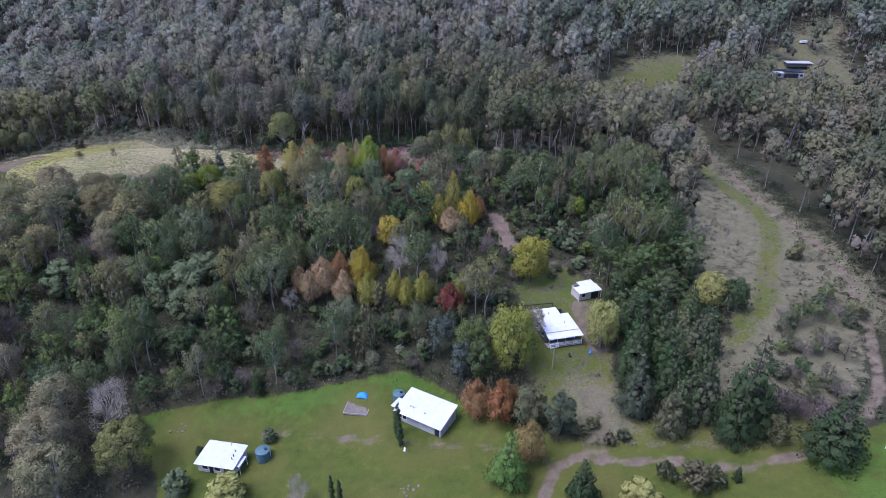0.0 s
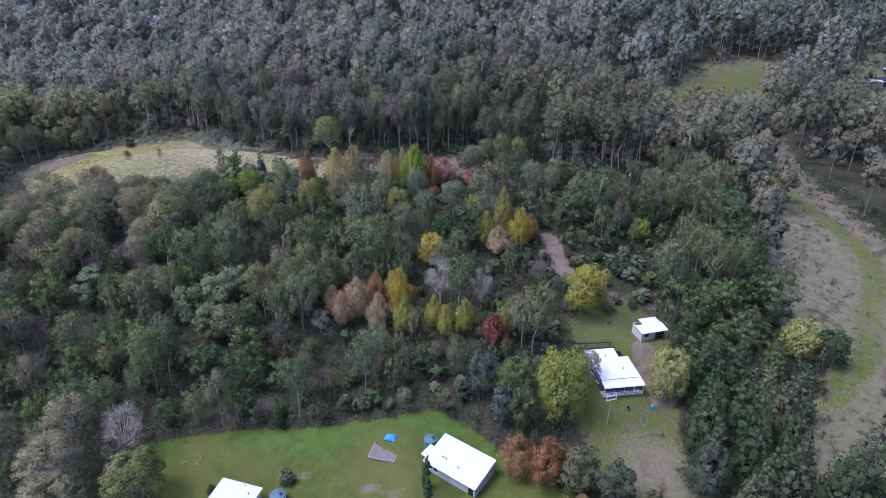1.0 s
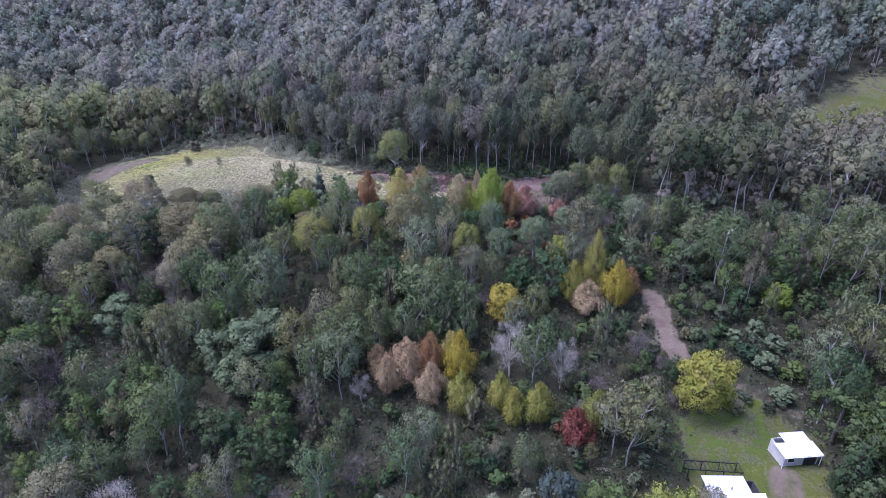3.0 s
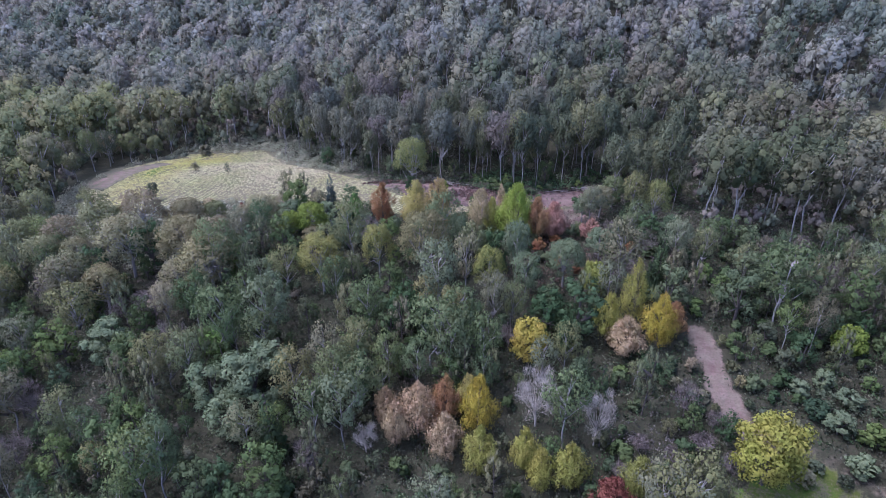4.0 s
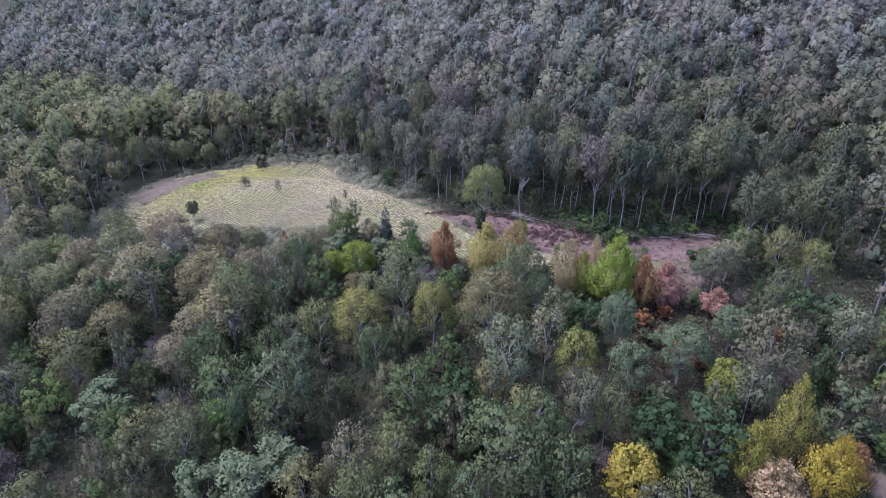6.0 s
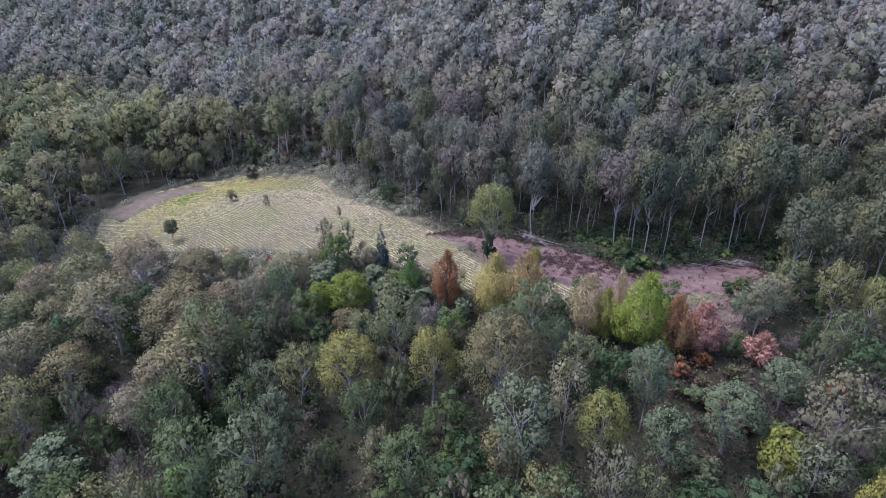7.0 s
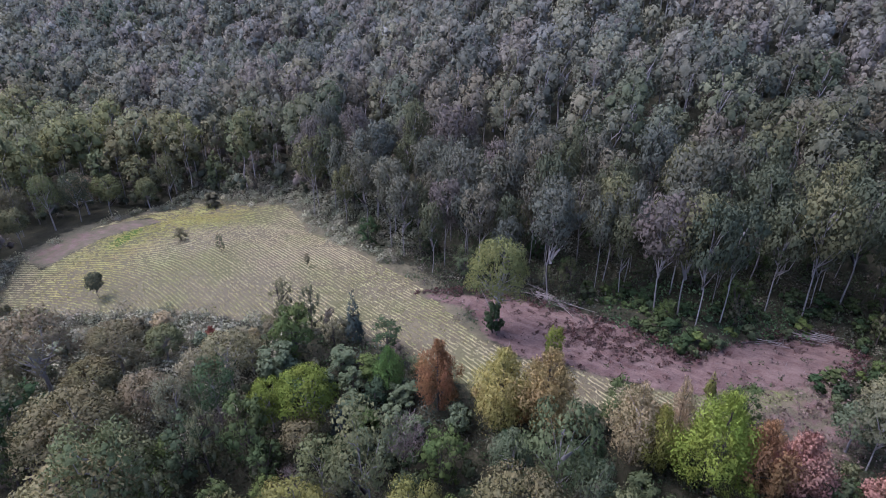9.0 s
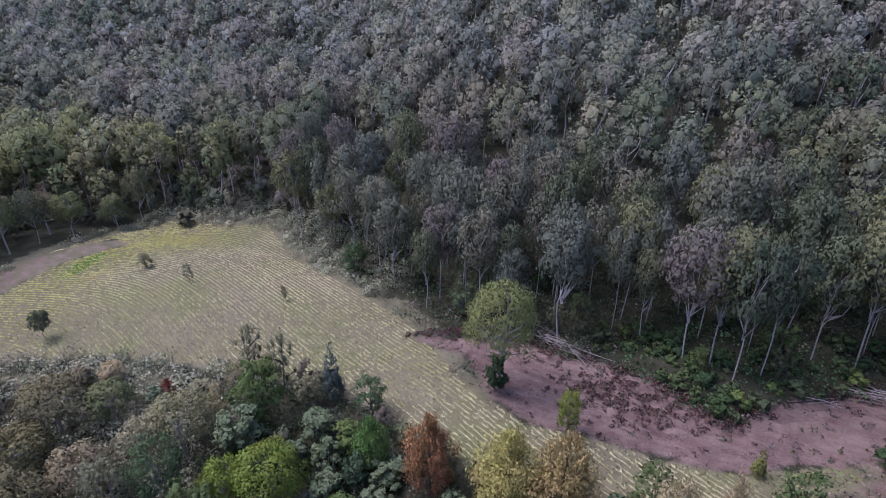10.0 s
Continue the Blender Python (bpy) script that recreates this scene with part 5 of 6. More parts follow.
def build_forest():
    """Gums that stand out, with paler crowns, over a lower growth; shade is put into its darker tones."""
    rng = np.random.default_rng(33)
    near, far = Heap(), Heap()
    x, y = forest_room(rng, *scatter(rng, -540, 380, 96, 435, 8.4))
    zone = waves(x * 0.6, y * 0.6, 5)
    for i in range(len(x)):
        gap = min(math.hypot(x[i], y[i]), math.hypot(x[i] + 42, y[i] - 152))
        d = rng.uniform(0, 1)
        tone = (0.55 * TONES[int(rng.integers(0, 8))] + 0.45 * TONES.mean(0)) * rng.uniform(0.88, 1.08)
        if zone[i] < -0.35 or (x[i] > 60 and y[i] > 330):
            tone = tone * (0.72, 0.80, 0.74)
        if y[i] < 300 and x[i] < 60:
            tone = tone * (0.95, 0.92, 0.87)
        if x[i] > 60 and y[i] < 300:
            tone = tone * (0.90, 0.86, 0.80)
        if x[i] < -150 and y[i] < 262:
            tone = tone * (1.02, 1.06, 0.78)
        # distance haze is put into the leaf tone here: paler and bluer
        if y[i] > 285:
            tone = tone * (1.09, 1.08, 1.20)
        # same shaded stretch: its shade is multiplied into the tone
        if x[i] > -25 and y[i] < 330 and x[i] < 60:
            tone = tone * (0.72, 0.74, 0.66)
        form = "tall" if d < 0.75 else "gum" if d < 0.92 else "broad"
        high = rng.uniform(15, 28) if form != "broad" else rng.uniform(9, 14)
        if y[i] < 215 and x[i] > 70:
            high *= 0.72
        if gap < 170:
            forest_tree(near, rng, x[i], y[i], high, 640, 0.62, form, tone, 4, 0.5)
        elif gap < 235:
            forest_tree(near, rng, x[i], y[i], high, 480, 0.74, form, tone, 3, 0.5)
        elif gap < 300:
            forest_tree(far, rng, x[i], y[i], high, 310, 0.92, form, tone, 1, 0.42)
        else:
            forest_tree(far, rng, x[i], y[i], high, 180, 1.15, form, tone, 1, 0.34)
    x, y = forest_room(rng, *scatter(rng, -540, 380, 96, 435, 7.4))
    for i in range(len(x)):
        gap = min(math.hypot(x[i], y[i]), math.hypot(x[i] + 42, y[i] - 152))
        tone = np.array(((0.075, 0.080, 0.055), (0.098, 0.086, 0.068), (0.080, 0.092, 0.060), (0.108, 0.094, 0.076)))[int(rng.integers(0, 4))] * rng.uniform(1.4, 2.0)
        forest_tree(near if gap < 235 else far, rng, x[i], y[i], rng.uniform(5, 11), 50 if gap < 235 else 16, 0.7, "low", tone, 0, 1.0)
    x, y = forest_room(rng, *scatter(rng, -260, -100, 160, 290, 5.0))
    for i in range(len(x)):
        tone = np.array(((0.105, 0.115, 0.065), (0.14, 0.125, 0.085), (0.12, 0.135, 0.075)))[i % 3] * rng.uniform(0.8, 1.2)
        forest_tree(near, rng, x[i], y[i], rng.uniform(3, 8), 90, 0.55, "low", tone, 0, 1.0)
    tagged(new("forest", near.mesh("forest", [LEAF["mixed"], BARK_PALE], True)), "dense grey-green gum forest on the valley sides", "forest", kind="stuff")
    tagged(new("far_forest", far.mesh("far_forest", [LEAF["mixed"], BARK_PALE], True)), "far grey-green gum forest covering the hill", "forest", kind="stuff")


build_forest()


def build_undergrowth():
    rng = np.random.default_rng(44)
    heap = Heap()
    x, y = scatter(rng, -180, 118, 74, 262, 2.05)
    keep = (~is_open(x, y, 0.6) | (inside(SCRUB, x, y) & (track_gap(x, y) > 0.5) & (waves(x * 2, y * 2, 8) > rng.uniform(-0.3, 1.0, len(x))))) & ((rng.uniform(0, 1, len(x)) < 0.9) | ((x < -95) & (y > 165)))
    keep &= ~inside(VERGE, x, y) & ~((x < 60) & (y < 82)) & ~((x > 60) & (y < 76)) & ~((x > 16) & (x < 47) & (y < 148) & (y > 84) & (x > 20 + 0.1 * (y - 110)) & (x < 42))
    x, y = x[keep], y[keep]
    patches = ((0, 190, 10, (0.17, 0.125, 0.12)), (-113, 158, 10, (0.17, 0.12, 0.12)), (-20, 187, 12, (0.19, 0.115, 0.085)), (-90, 162, 6, (0.16, 0.085, 0.075)),
               (-76, 192, 12, (0.125, 0.165, 0.125)), (-14, 215, 9, (0.30, 0.22, 0.18)), (-16, 196, 9, (0.20, 0.125, 0.095)), (-14, 184, 8, (0.17, 0.12, 0.09)), (10, 141, 8, (0.17, 0.145, 0.135)), (-40, 147, 8, (0.15, 0.115, 0.09)), (90, 154, 16, (0.27, 0.245, 0.215)))
    tones = np.array(((0.075, 0.105, 0.05), (0.12, 0.12, 0.08), (0.14, 0.125, 0.10), (0.095, 0.13, 0.06), (0.18, 0.17, 0.12), (0.10, 0.115, 0.075)))
    for i in range(len(x)):
        r = rng.uniform(0.7, 1.9)
        n = int(rng.integers(2, 4))
        c = np.column_stack([x[i] + rng.normal(0, 0.7 * r, n), y[i] + rng.normal(0, 0.7 * r, n), np.zeros(n)])
        c[:, 2] = ground_z(c[:, 0], c[:, 1]) + 0.25 * r
        tone = tones[int(rng.integers(0, 6))] * rng.uniform(0.8, 1.25)
        # in the valley woods the shade of canopy gaps is put into this tone
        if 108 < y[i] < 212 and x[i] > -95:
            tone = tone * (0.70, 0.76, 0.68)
        if x[i] < -95 and y[i] > 165:
            r *= rng.uniform(0.9, 1.5)
            tone = tone * 0.5 + np.array((0.41, 0.40, 0.265)) * rng.uniform(0.35, 0.9)
        if -46 < x[i] < -14 and 221 < y[i] < 246:
            tone = np.array((0.09, 0.145, 0.065)) * rng.uniform(0.7, 1.5)
            r *= 1.3
        if x[i] > 55 and inside(SCRUB, x[i], y[i]):
            tone = tone * 0.25 + np.array((0.25, 0.225, 0.14)) * 0.75
            r *= rng.uniform(0.25, 0.65)
        for ax, ay, ar, own in patches:
            if math.hypot(x[i] - ax, y[i] - ay) < ar * rng.uniform(0.6, 1.2):
                tone = 0.25 * tone + 0.75 * np.array(own) * rng.uniform(0.75, 1.25)
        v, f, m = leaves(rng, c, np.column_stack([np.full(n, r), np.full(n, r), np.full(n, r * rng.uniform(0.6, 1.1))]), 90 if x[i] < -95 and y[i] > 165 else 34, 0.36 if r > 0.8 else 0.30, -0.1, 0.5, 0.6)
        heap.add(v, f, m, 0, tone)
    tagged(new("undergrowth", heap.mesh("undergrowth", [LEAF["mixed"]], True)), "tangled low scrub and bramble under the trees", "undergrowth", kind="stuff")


build_undergrowth()


def build_crop():
    """Stubble in long curved rows: close tufts of dry stalks, taller and paler here and there."""
    rng = np.random.default_rng(55)
    heap = Heap()
    for k in range(-42, 100):
        # rows follow the field's upper edge, an arch with its top in the north
        px = np.arange(-190, -5, 0.42) + rng.uniform(0, 0.5)
        px = px + rng.normal(0, 0.13, len(px))
        bend = np.sqrt((px + 146) ** 2 + 150) - 12
        py = 255 - 0.79 * k - 0.40 * bend + rng.normal(0, 0.06, len(px)) + 0.12 * waves(px * 3.1, px * 1.7 + 9 * k, 2)
        ok = inside(FIELD, px, py) & ~inside(DIRT, px, py) & (edge_gap(FIELD + FIELD[:1], px, py) > 0.6) & ~inside(WEST, px, py)
        thin = waves(px * 2.3, py * 2.3, 4)
        ok &= (rng.uniform(0, 1, len(px)) < 0.86 + 0.2 * thin) & (edge_gap(DIRT + DIRT[:1], px, py) > 0.5)
        if not ok.any():
            continue
        run = 3 * np.flatnonzero(ok[:-1] & ok[1:])
        n = len(px)
        z = ground_z(px, py)
        green = np.clip(0.22 + 0.60 * waves(px * 1.3, py * 1.3, 9) + rng.normal(0, 0.14, n), 0, 1)[:, None]
        west = smooth(17, 3, edge_gap(((-158, 200), (-164, 214), (-167, 232), (-160, 242)), px, py))[:, None]
        tone = (1 - green) * np.array((0.465, 0.42, 0.24)) + green * np.array((0.27, 0.285, 0.09))
        tone = (1 - 0.65 * west) * tone + 0.65 * west * np.array((0.36, 0.34, 0.075))
        south = smooth(-42, -34, px)[:, None] * smooth(209, 213, py)[:, None]
        tone = (1 - 0.8 * south) * tone + 0.8 * south * np.array((0.17, 0.20, 0.07))
        tone = tone * rng.uniform(0.70, 1.18, (n, 1))
        high, half = rng.uniform(0.06, 0.26, n), rng.uniform(0.09, 0.21, n)
        v = np.stack([np.column_stack([px, py - half, z - 0.12]), np.column_stack([px, py, z + high]), np.column_stack([px, py + half, z - 0.12])], 1).reshape(-1, 3)
        m = np.tile(np.array(((0, -0.6, 0.8), (0, 0, 1.0), (0, 0.6, 0.8))), (n, 1)) + rng.normal(0, 0.15, (3 * n, 3))
        m /= np.linalg.norm(m, axis=1)[:, None]
        f = np.concatenate([np.column_stack(c) for c in ((run, run + 3, run + 4), (run, run + 4, run + 1), (run + 1, run + 4, run + 5), (run + 1, run + 5, run + 2))])
        if len(f):
            heap.add(v, f, m, 0, np.repeat(tone, 3, 0))
        px, py, z, tone, n = px[ok], py[ok], z[ok], tone[ok], int(ok.sum())
        for _ in range(3):
            foot = np.column_stack([px + rng.normal(0, 0.16, n), py + rng.normal(0, 0.07, n), z - 0.08])
            a = rng.uniform(0, 2 * np.pi, n)
            w = rng.uniform(0.07, 0.20, n)
            side = np.column_stack([np.cos(a) * w, np.sin(a) * w, np.zeros(n)])
            tip = foot + np.column_stack([rng.normal(0, 0.17, n), rng.normal(0, 0.17, n), rng.uniform(0.16, 0.48, n)])
            v = np.stack([foot - side, foot + side, tip], 1).reshape(-1, 3)
            m = np.column_stack([rng.normal(0, 0.35, n), rng.normal(0, 0.35, n), np.ones(n)])
            m /= np.linalg.norm(m, axis=1)[:, None]
            f, nm = facing(v, m)
            heap.add(v, f, nm, 0, np.repeat(tone, 3, 0))
    tagged(new("stubble", heap.mesh("stubble", [LEAF["crop"]], True)), "pale dry crop tufts in curved rows", "crop", kind="stuff")


build_crop()


# ---- buildings ----
ROOF = plain("white_roof_sheet", (0.46, 0.475, 0.51), (0.60, 0.615, 0.65), 0.6, 0.45, 0.4, 0.0, 6)
WALL_GREY = plain("grey_wall_sheet", (0.30, 0.29, 0.29), (0.42, 0.41, 0.41), 0.8, 0.6)
WALL_CREAM = plain("cream_boards", (0.40, 0.37, 0.33), (0.52, 0.49, 0.44), 0.8, 0.7)
WALL_DARK = plain("dark_stained_boards", (0.05, 0.048, 0.05), (0.10, 0.095, 0.095), 0.8, 0.7)
TRIM = plain("white_trim", (0.62, 0.62, 0.63), (0.76, 0.76, 0.77), 2, 0.5)
DARK = plain("dark_paint", (0.012, 0.013, 0.017), (0.03, 0.03, 0.035), 2, 0.5)
GLASS = plain("dark_window_glass", (0.015, 0.018, 0.022), (0.03, 0.035, 0.04), 0.5, 0.08, 0.5)
TANK = plain("blue_green_tank", (0.055, 0.105, 0.12), (0.085, 0.15, 0.165), 1.0, 0.5)
TARP = plain("blue_tarp", (0.03, 0.19, 0.50), (0.06, 0.28, 0.62), 1.0, 0.5)
SAND = plain("sand", (0.12, 0.10, 0.085), (0.20, 0.17, 0.145), 0.7, 0.95)
TIMBER = plain("weathered_timber", (0.20, 0.175, 0.15), (0.36, 0.33, 0.29), 2, 0.8)
WHITE = plain("white_plastic", (0.66, 0.66, 0.68), (0.80, 0.80, 0.82), 3, 0.4)
METAL = plain("galvanised_metal", (0.34, 0.35, 0.36), (0.50, 0.51, 0.52), 3, 0.4, 0.5, 0.6)
BLACK = plain("black_rubber", (0.010, 0.010, 0.011), (0.025, 0.025, 0.026), 4, 0.7)
CARBLUE = plain("dark_car_paint", (0.02, 0.025, 0.04), (0.035, 0.04, 0.06), 2, 0.25, 0.6)


def link(name, bm, mat, parent=None, label=""):
    me = bpy.data.meshes.new(name)
    bm.to_mesh(me)
    bm.free()
    me.materials.append(mat)
    ob = new(name, me)
    if parent:
        ob.parent = parent
    return tagged(ob, label)


def thing(name, x, y, z, turn, label, category, group=""):
    top = new(name)
    top.matrix_world = pose(x, y, z, 0, 0, turn)
    return tagged(top, label, category, group)


def block(x0, x1, y0, y1, z0, z1, bevel=0.02, bm=None):
    bm = bm or bmesh.new()
    r = bmesh.ops.create_cube(bm, size=1)["verts"]
    for v in r:
        v.co = Vector(((x0 + x1) / 2 + v.co.x * (x1 - x0), (y0 + y1) / 2 + v.co.y * (y1 - y0), (z0 + z1) / 2 + v.co.z * (z1 - z0)))
    if bevel:
        edges = list({e for v in r for e in v.link_edges})
        bmesh.ops.bevel(bm, geom=edges, offset=bevel, segments=1, affect="EDGES")
    return bm


def sheet_roof(x0, x1, y0, y1, z_front, z_back, pitch=0.25, depth=0.045, thick=0.05):
    """Ribbed roof sheets that fall from back to front: ribs run down the fall."""
    bm = bmesh.new()
    n = max(2, int((x1 - x0) / pitch))
    rows = []
    for side in (0, -thick):
        for yy, zz in ((y0, z_front), (y1, z_back)):
            row = []
            for i in range(2 * n + 1):
                up = depth if i % 2 else 0.0
                row.append(bm.verts.new((x0 + (x1 - x0) * i / (2 * n), yy, zz + up + side)))
            rows.append(row)
    a, b, c, d = rows
    for i in range(2 * n):
        bm.faces.new((a[i], a[i + 1], b[i + 1], b[i]))
        bm.faces.new((d[i], d[i + 1], c[i + 1], c[i]))
        bm.faces.new((c[i], c[i + 1], a[i + 1], a[i]))
        bm.faces.new((b[i], b[i + 1], d[i + 1], d[i]))
    bm.faces.new((a[0], b[0], d[0], c[0]))
    bm.faces.new((a[-1], c[-1], d[-1], b[-1]))
    return bm


def wall_ring(x0, x1, y0, y1, z0, zf, zb, t=0.12):
    """Four walls under a roof that falls to the front."""
    bm = bmesh.new()
    pts = []
    for ins in (0, t):
        for x, y, z in ((x0 + ins, y0 + ins, zf), (x1 - ins, y0 + ins, zf), (x1 - ins, y1 - ins, zb), (x0 + ins, y1 - ins, zb)):
            pts.append((bm.verts.new((x, y, z0)), bm.verts.new((x, y, z))))
    for i in range(4):
        j = (i + 1) % 4
        o, p, q, r = pts[i], pts[j], pts[4 + i], pts[4 + j]
        bm.faces.new((o[0], p[0], p[1], o[1]))
        bm.faces.new((r[0], q[0], q[1], r[1]))
        bm.faces.new((o[1], p[1], r[1], q[1]))
    return bm


def window(parent, x, y, z, w, h, facing="front"):
    """Frame, pane and sill on a wall."""
    f = block(-w / 2 - 0.06, w / 2 + 0.06, -0.04, 0.03, -0.06, h + 0.06, 0.01)
    top = link("window", f, TRIM, parent)
    link("pane", block(-w / 2, w / 2, -0.055, -0.041, 0, h, 0), GLASS, top)
    link("window_sill", block(-w / 2 - 0.1, w / 2 + 0.1, -0.12, -0.041, -0.1, -0.06, 0.005), TRIM, top)
    top.matrix_basis = pose(x, y, z, 0, 0, {"front": 0, "right": 90, "left": -90, "back": 180}[facing])
    return top


def door(parent, x, y, z, w, h, facing="front", mat=None):
    d = link("door", block(-w / 2, w / 2, -0.05, 0.02, 0, h, 0.01), mat or DARK, parent)
    link("door_handle", block(w / 2 - 0.16, w / 2 - 0.1, -0.1, -0.05, h * 0.47, h * 0.5, 0.004), METAL, d)
    d.matrix_basis = pose(x, y, z, 0, 0, {"front": 0, "right": 90, "left": -90, "back": 180}[facing])
    return d


def gutter(parent, x0, x1, y, z):
    link("gutter", block(x0, x1, y - 0.14, y - 0.005, z - 0.12, z - 0.01, 0.02), TRIM, parent)


def shed():
    s = thing("shed", -3.7, 95.6, -2.25, -30, "large grey metal shed with a white roof on the lawn", "shed")
    link("wall", wall_ring(-5.9, 5.9, -3.4, 3.4, 0, 2.55, 3.55), WALL_GREY, s)
    link("roof", sheet_roof(-6.15, 6.15, -3.8, 3.75, 2.55, 3.72), ROOF, s, "white ribbed metal roof")
    gutter(s, -6.1, 6.1, -3.82, 2.6)
    for i, (x, y) in enumerate(((-3.2, -1.2), (0.8, -1.6), (-2.4, -1.3))):
        zc = 2.6 + (y + 3.8) / 7.55 * 1.17
        link("roof_vent", block(x - 0.13, x + 0.13, y - 0.13, y + 0.13, zc - 0.05, zc + 0.4, 0.03), METAL, s)
    for x in (-4.6, -3.4):
        window(s, x, -3.4, 1.0, 0.9, 1.0)
    door(s, 4.9, -3.4, 0.02, 1.1, 2.1)
    link("roller_door", block(5.905, 5.96, -1.4, 1.4, 0.02, 2.4, 0.01), WALL_GREY, s)
    link("lean_to_post", block(-7.6, -7.5, -2.4, -2.3, 0, 2.2, 0.01), TIMBER, s)
    link("lean_to_post", block(-7.6, -7.5, 0.4, 0.5, 0, 2.2, 0.01), TIMBER, s)
    link("lean_to_roof", block(-7.7, -5.91, -2.6, 0.7, 2.2, 2.26, 0.01), ROOF, s)
    link("downpipe", block(5.65, 5.75, -3.5, -3.41, 0, 2.5, 0.02), TRIM, s)


def cottage():
    c = thing("cottage", -46.7, 86.7, -6.95, -10, "small cream cottage with a flat white roof", "house")
    link("wall", wall_ring(-4.1, 4.1, -2.7, 2.7, 0, 2.5, 2.95), WALL_CREAM, c)
    link("roof", sheet_roof(-4.5, 4.5, -3.15, 3.1, 2.55, 3.05), ROOF, c, "white ribbed metal roof")
    gutter(c, -4.45, 4.45, -3.17, 2.6)
    for x in (-2.4, 0.4, 2.4):
        window(c, x, -2.7, 0.95, 1.2, 1.0)
    for y in (-1.2, 0.9):
        window(c, 4.1, y, 0.95, 1.0, 1.0, "right")
    door(c, -1.0, -2.7, 0.02, 0.85, 2.05)
    link("chimney_pipe", block(0.9, 1.08, 2.4, 2.58, 2.9, 4.0, 0.04), METAL, c)
    for x, y in ((2.6, 1.1), (2.9, -0.2), (3.0, -1.0)):
        link("roof_pipe", block(x - 0.08, x + 0.08, y - 0.08, y + 0.08, 2.7, 3.4, 0.02), DARK, c)
    link("awning", block(4.11, 5.2, -2.2, 0.8, 2.2, 2.26, 0.01), ROOF, c)
    for y in (-2.15, 0.7):
        link("awning_post", block(5.08, 5.18, y, y + 0.1, 0, 2.2, 0.01), TRIM, c)


def house():
    h = thing("house", 28.6, 118.4, 5.55, 14, "white-roofed timber house with a railed front verandah", "house")
    link("wall", wall_ring(-4.1, 4.1, -4.2, 5.3, 0, 3.25, 3.55), WALL_DARK, h, "dark-stained timber wall")
    link("roof", sheet_roof(-4.45, 4.45, -4.3, 2.2, 3.45, 3.95), ROOF, h, "white ribbed metal roof")
    link("rear_roof", sheet_roof(-4.45, 2.6, 2.21, 6.0, 3.62, 3.85), ROOF, h, "white ribbed metal roof at the back")
    link("verandah_roof", sheet_roof(-4.55, 4.55, -6.4, -4.25, 3.0, 3.28), ROOF, h, "white lower roof over the verandah")
    gutter(h, -4.5, 4.5, -6.42, 3.0)
    link("ridge_cap", block(-4.5, 4.5, 2.1, 2.35, 3.98, 4.04, 0.01), TRIM, h)
    link("verandah_floor", block(-4.5, 4.5, -6.3, -4.21, 0.3, 0.45, 0.01), TIMBER, h)
    link("verandah_skirt", block(-4.45, 4.45, -6.24, -6.18, -0.9, 0.28, 0.0), DARK, h)
    for x in (-4.4, -2.2, 0, 2.2, 4.3):
        link("verandah_post", block(x, x + 0.1, -6.25, -6.15, 0.45, 2.98, 0.01), TRIM, h)
    for z in (0.75, 1.1, 1.4):
        link("rail", block(-4.4, 4.4, -6.28, -6.21, z, z + 0.12, 0.01), TRIM, h)
    for x in (-2.8, 0.2, 2.8):
        window(h, x, -4.2, 1.1, 1.3, 1.2)
    door(h, -1.2, -4.2, 0.46, 0.9, 2.05)
    for y in (-2.0, 1.0, 3.6):
        window(h, 4.1, y, 1.2, 1.2, 1.1, "right")
        window(h, -4.1, y, 1.2, 1.2, 1.1, "left")
    for x, y in ((-0.5, 3.3), (1.6, -1.5)):
        link("roof_pipe", block(x - 0.1, x + 0.1, y - 0.1, y + 0.1, 3.5, 4.35, 0.03), METAL, h)
    p = thing("pergola", 25.6, 127.0, float(ground_z(25.6, 127.0)) - 0.1, 10, "dark timber pergola frame behind the house", "pergola")
    for x in (-4.4, -1.5, 1.5, 4.4):
        for y in (-1.0, 1.0):
            link("post", block(x - 0.06, x + 0.06, y - 0.06, y + 0.06, 0, 2.5, 0.01), DARK, p)
    for y in (-1.0, 1.0):
        link("beam", block(-4.8, 4.8, y - 0.05, y + 0.05, 2.5, 2.68, 0.01), DARK, p)
    for i in range(13):
        x = -4.5 + i * 0.75
        link("rafter", block(x - 0.04, x + 0.04, -1.3, 1.3, 2.68, 2.8, 0), DARK, p)


def garage():
    g = thing("garage", 39.4, 133.0, 8.25, 20, "open garage with a white stepped roof", "garage")
    link("wall", wall_ring(-3.2, 3.2, -2.0, 1.9, 0, 2.5, 2.85), WALL_CREAM, g)
    link("roof", sheet_roof(-3.6, 3.6, -2.5, 0.6, 2.6, 2.9), ROOF, g, "white ribbed metal roof")
    link("rear_roof", sheet_roof(-1.4, 3.3, 0.61, 2.7, 2.85, 3.1), ROOF, g, "white ribbed metal roof behind")
    gutter(g, -3.55, 3.55, -2.52, 2.6)
    # dark panel on the solid wall, coloured as the shade inside a doorway
    link("doorway_shade", block(0.6, 2.9, -2.06, -2.005, 0.02, 2.2, 0), DARK, g, "dark panel for the shade inside a doorway")
    window(g, -1.8, -2.0, 1.0, 1.1, 1.0)
    for x in (-3.5, 3.4):
        link("post", block(x, x + 0.1, -2.45, -2.35, 0, 2.55, 0.01), TRIM, g)


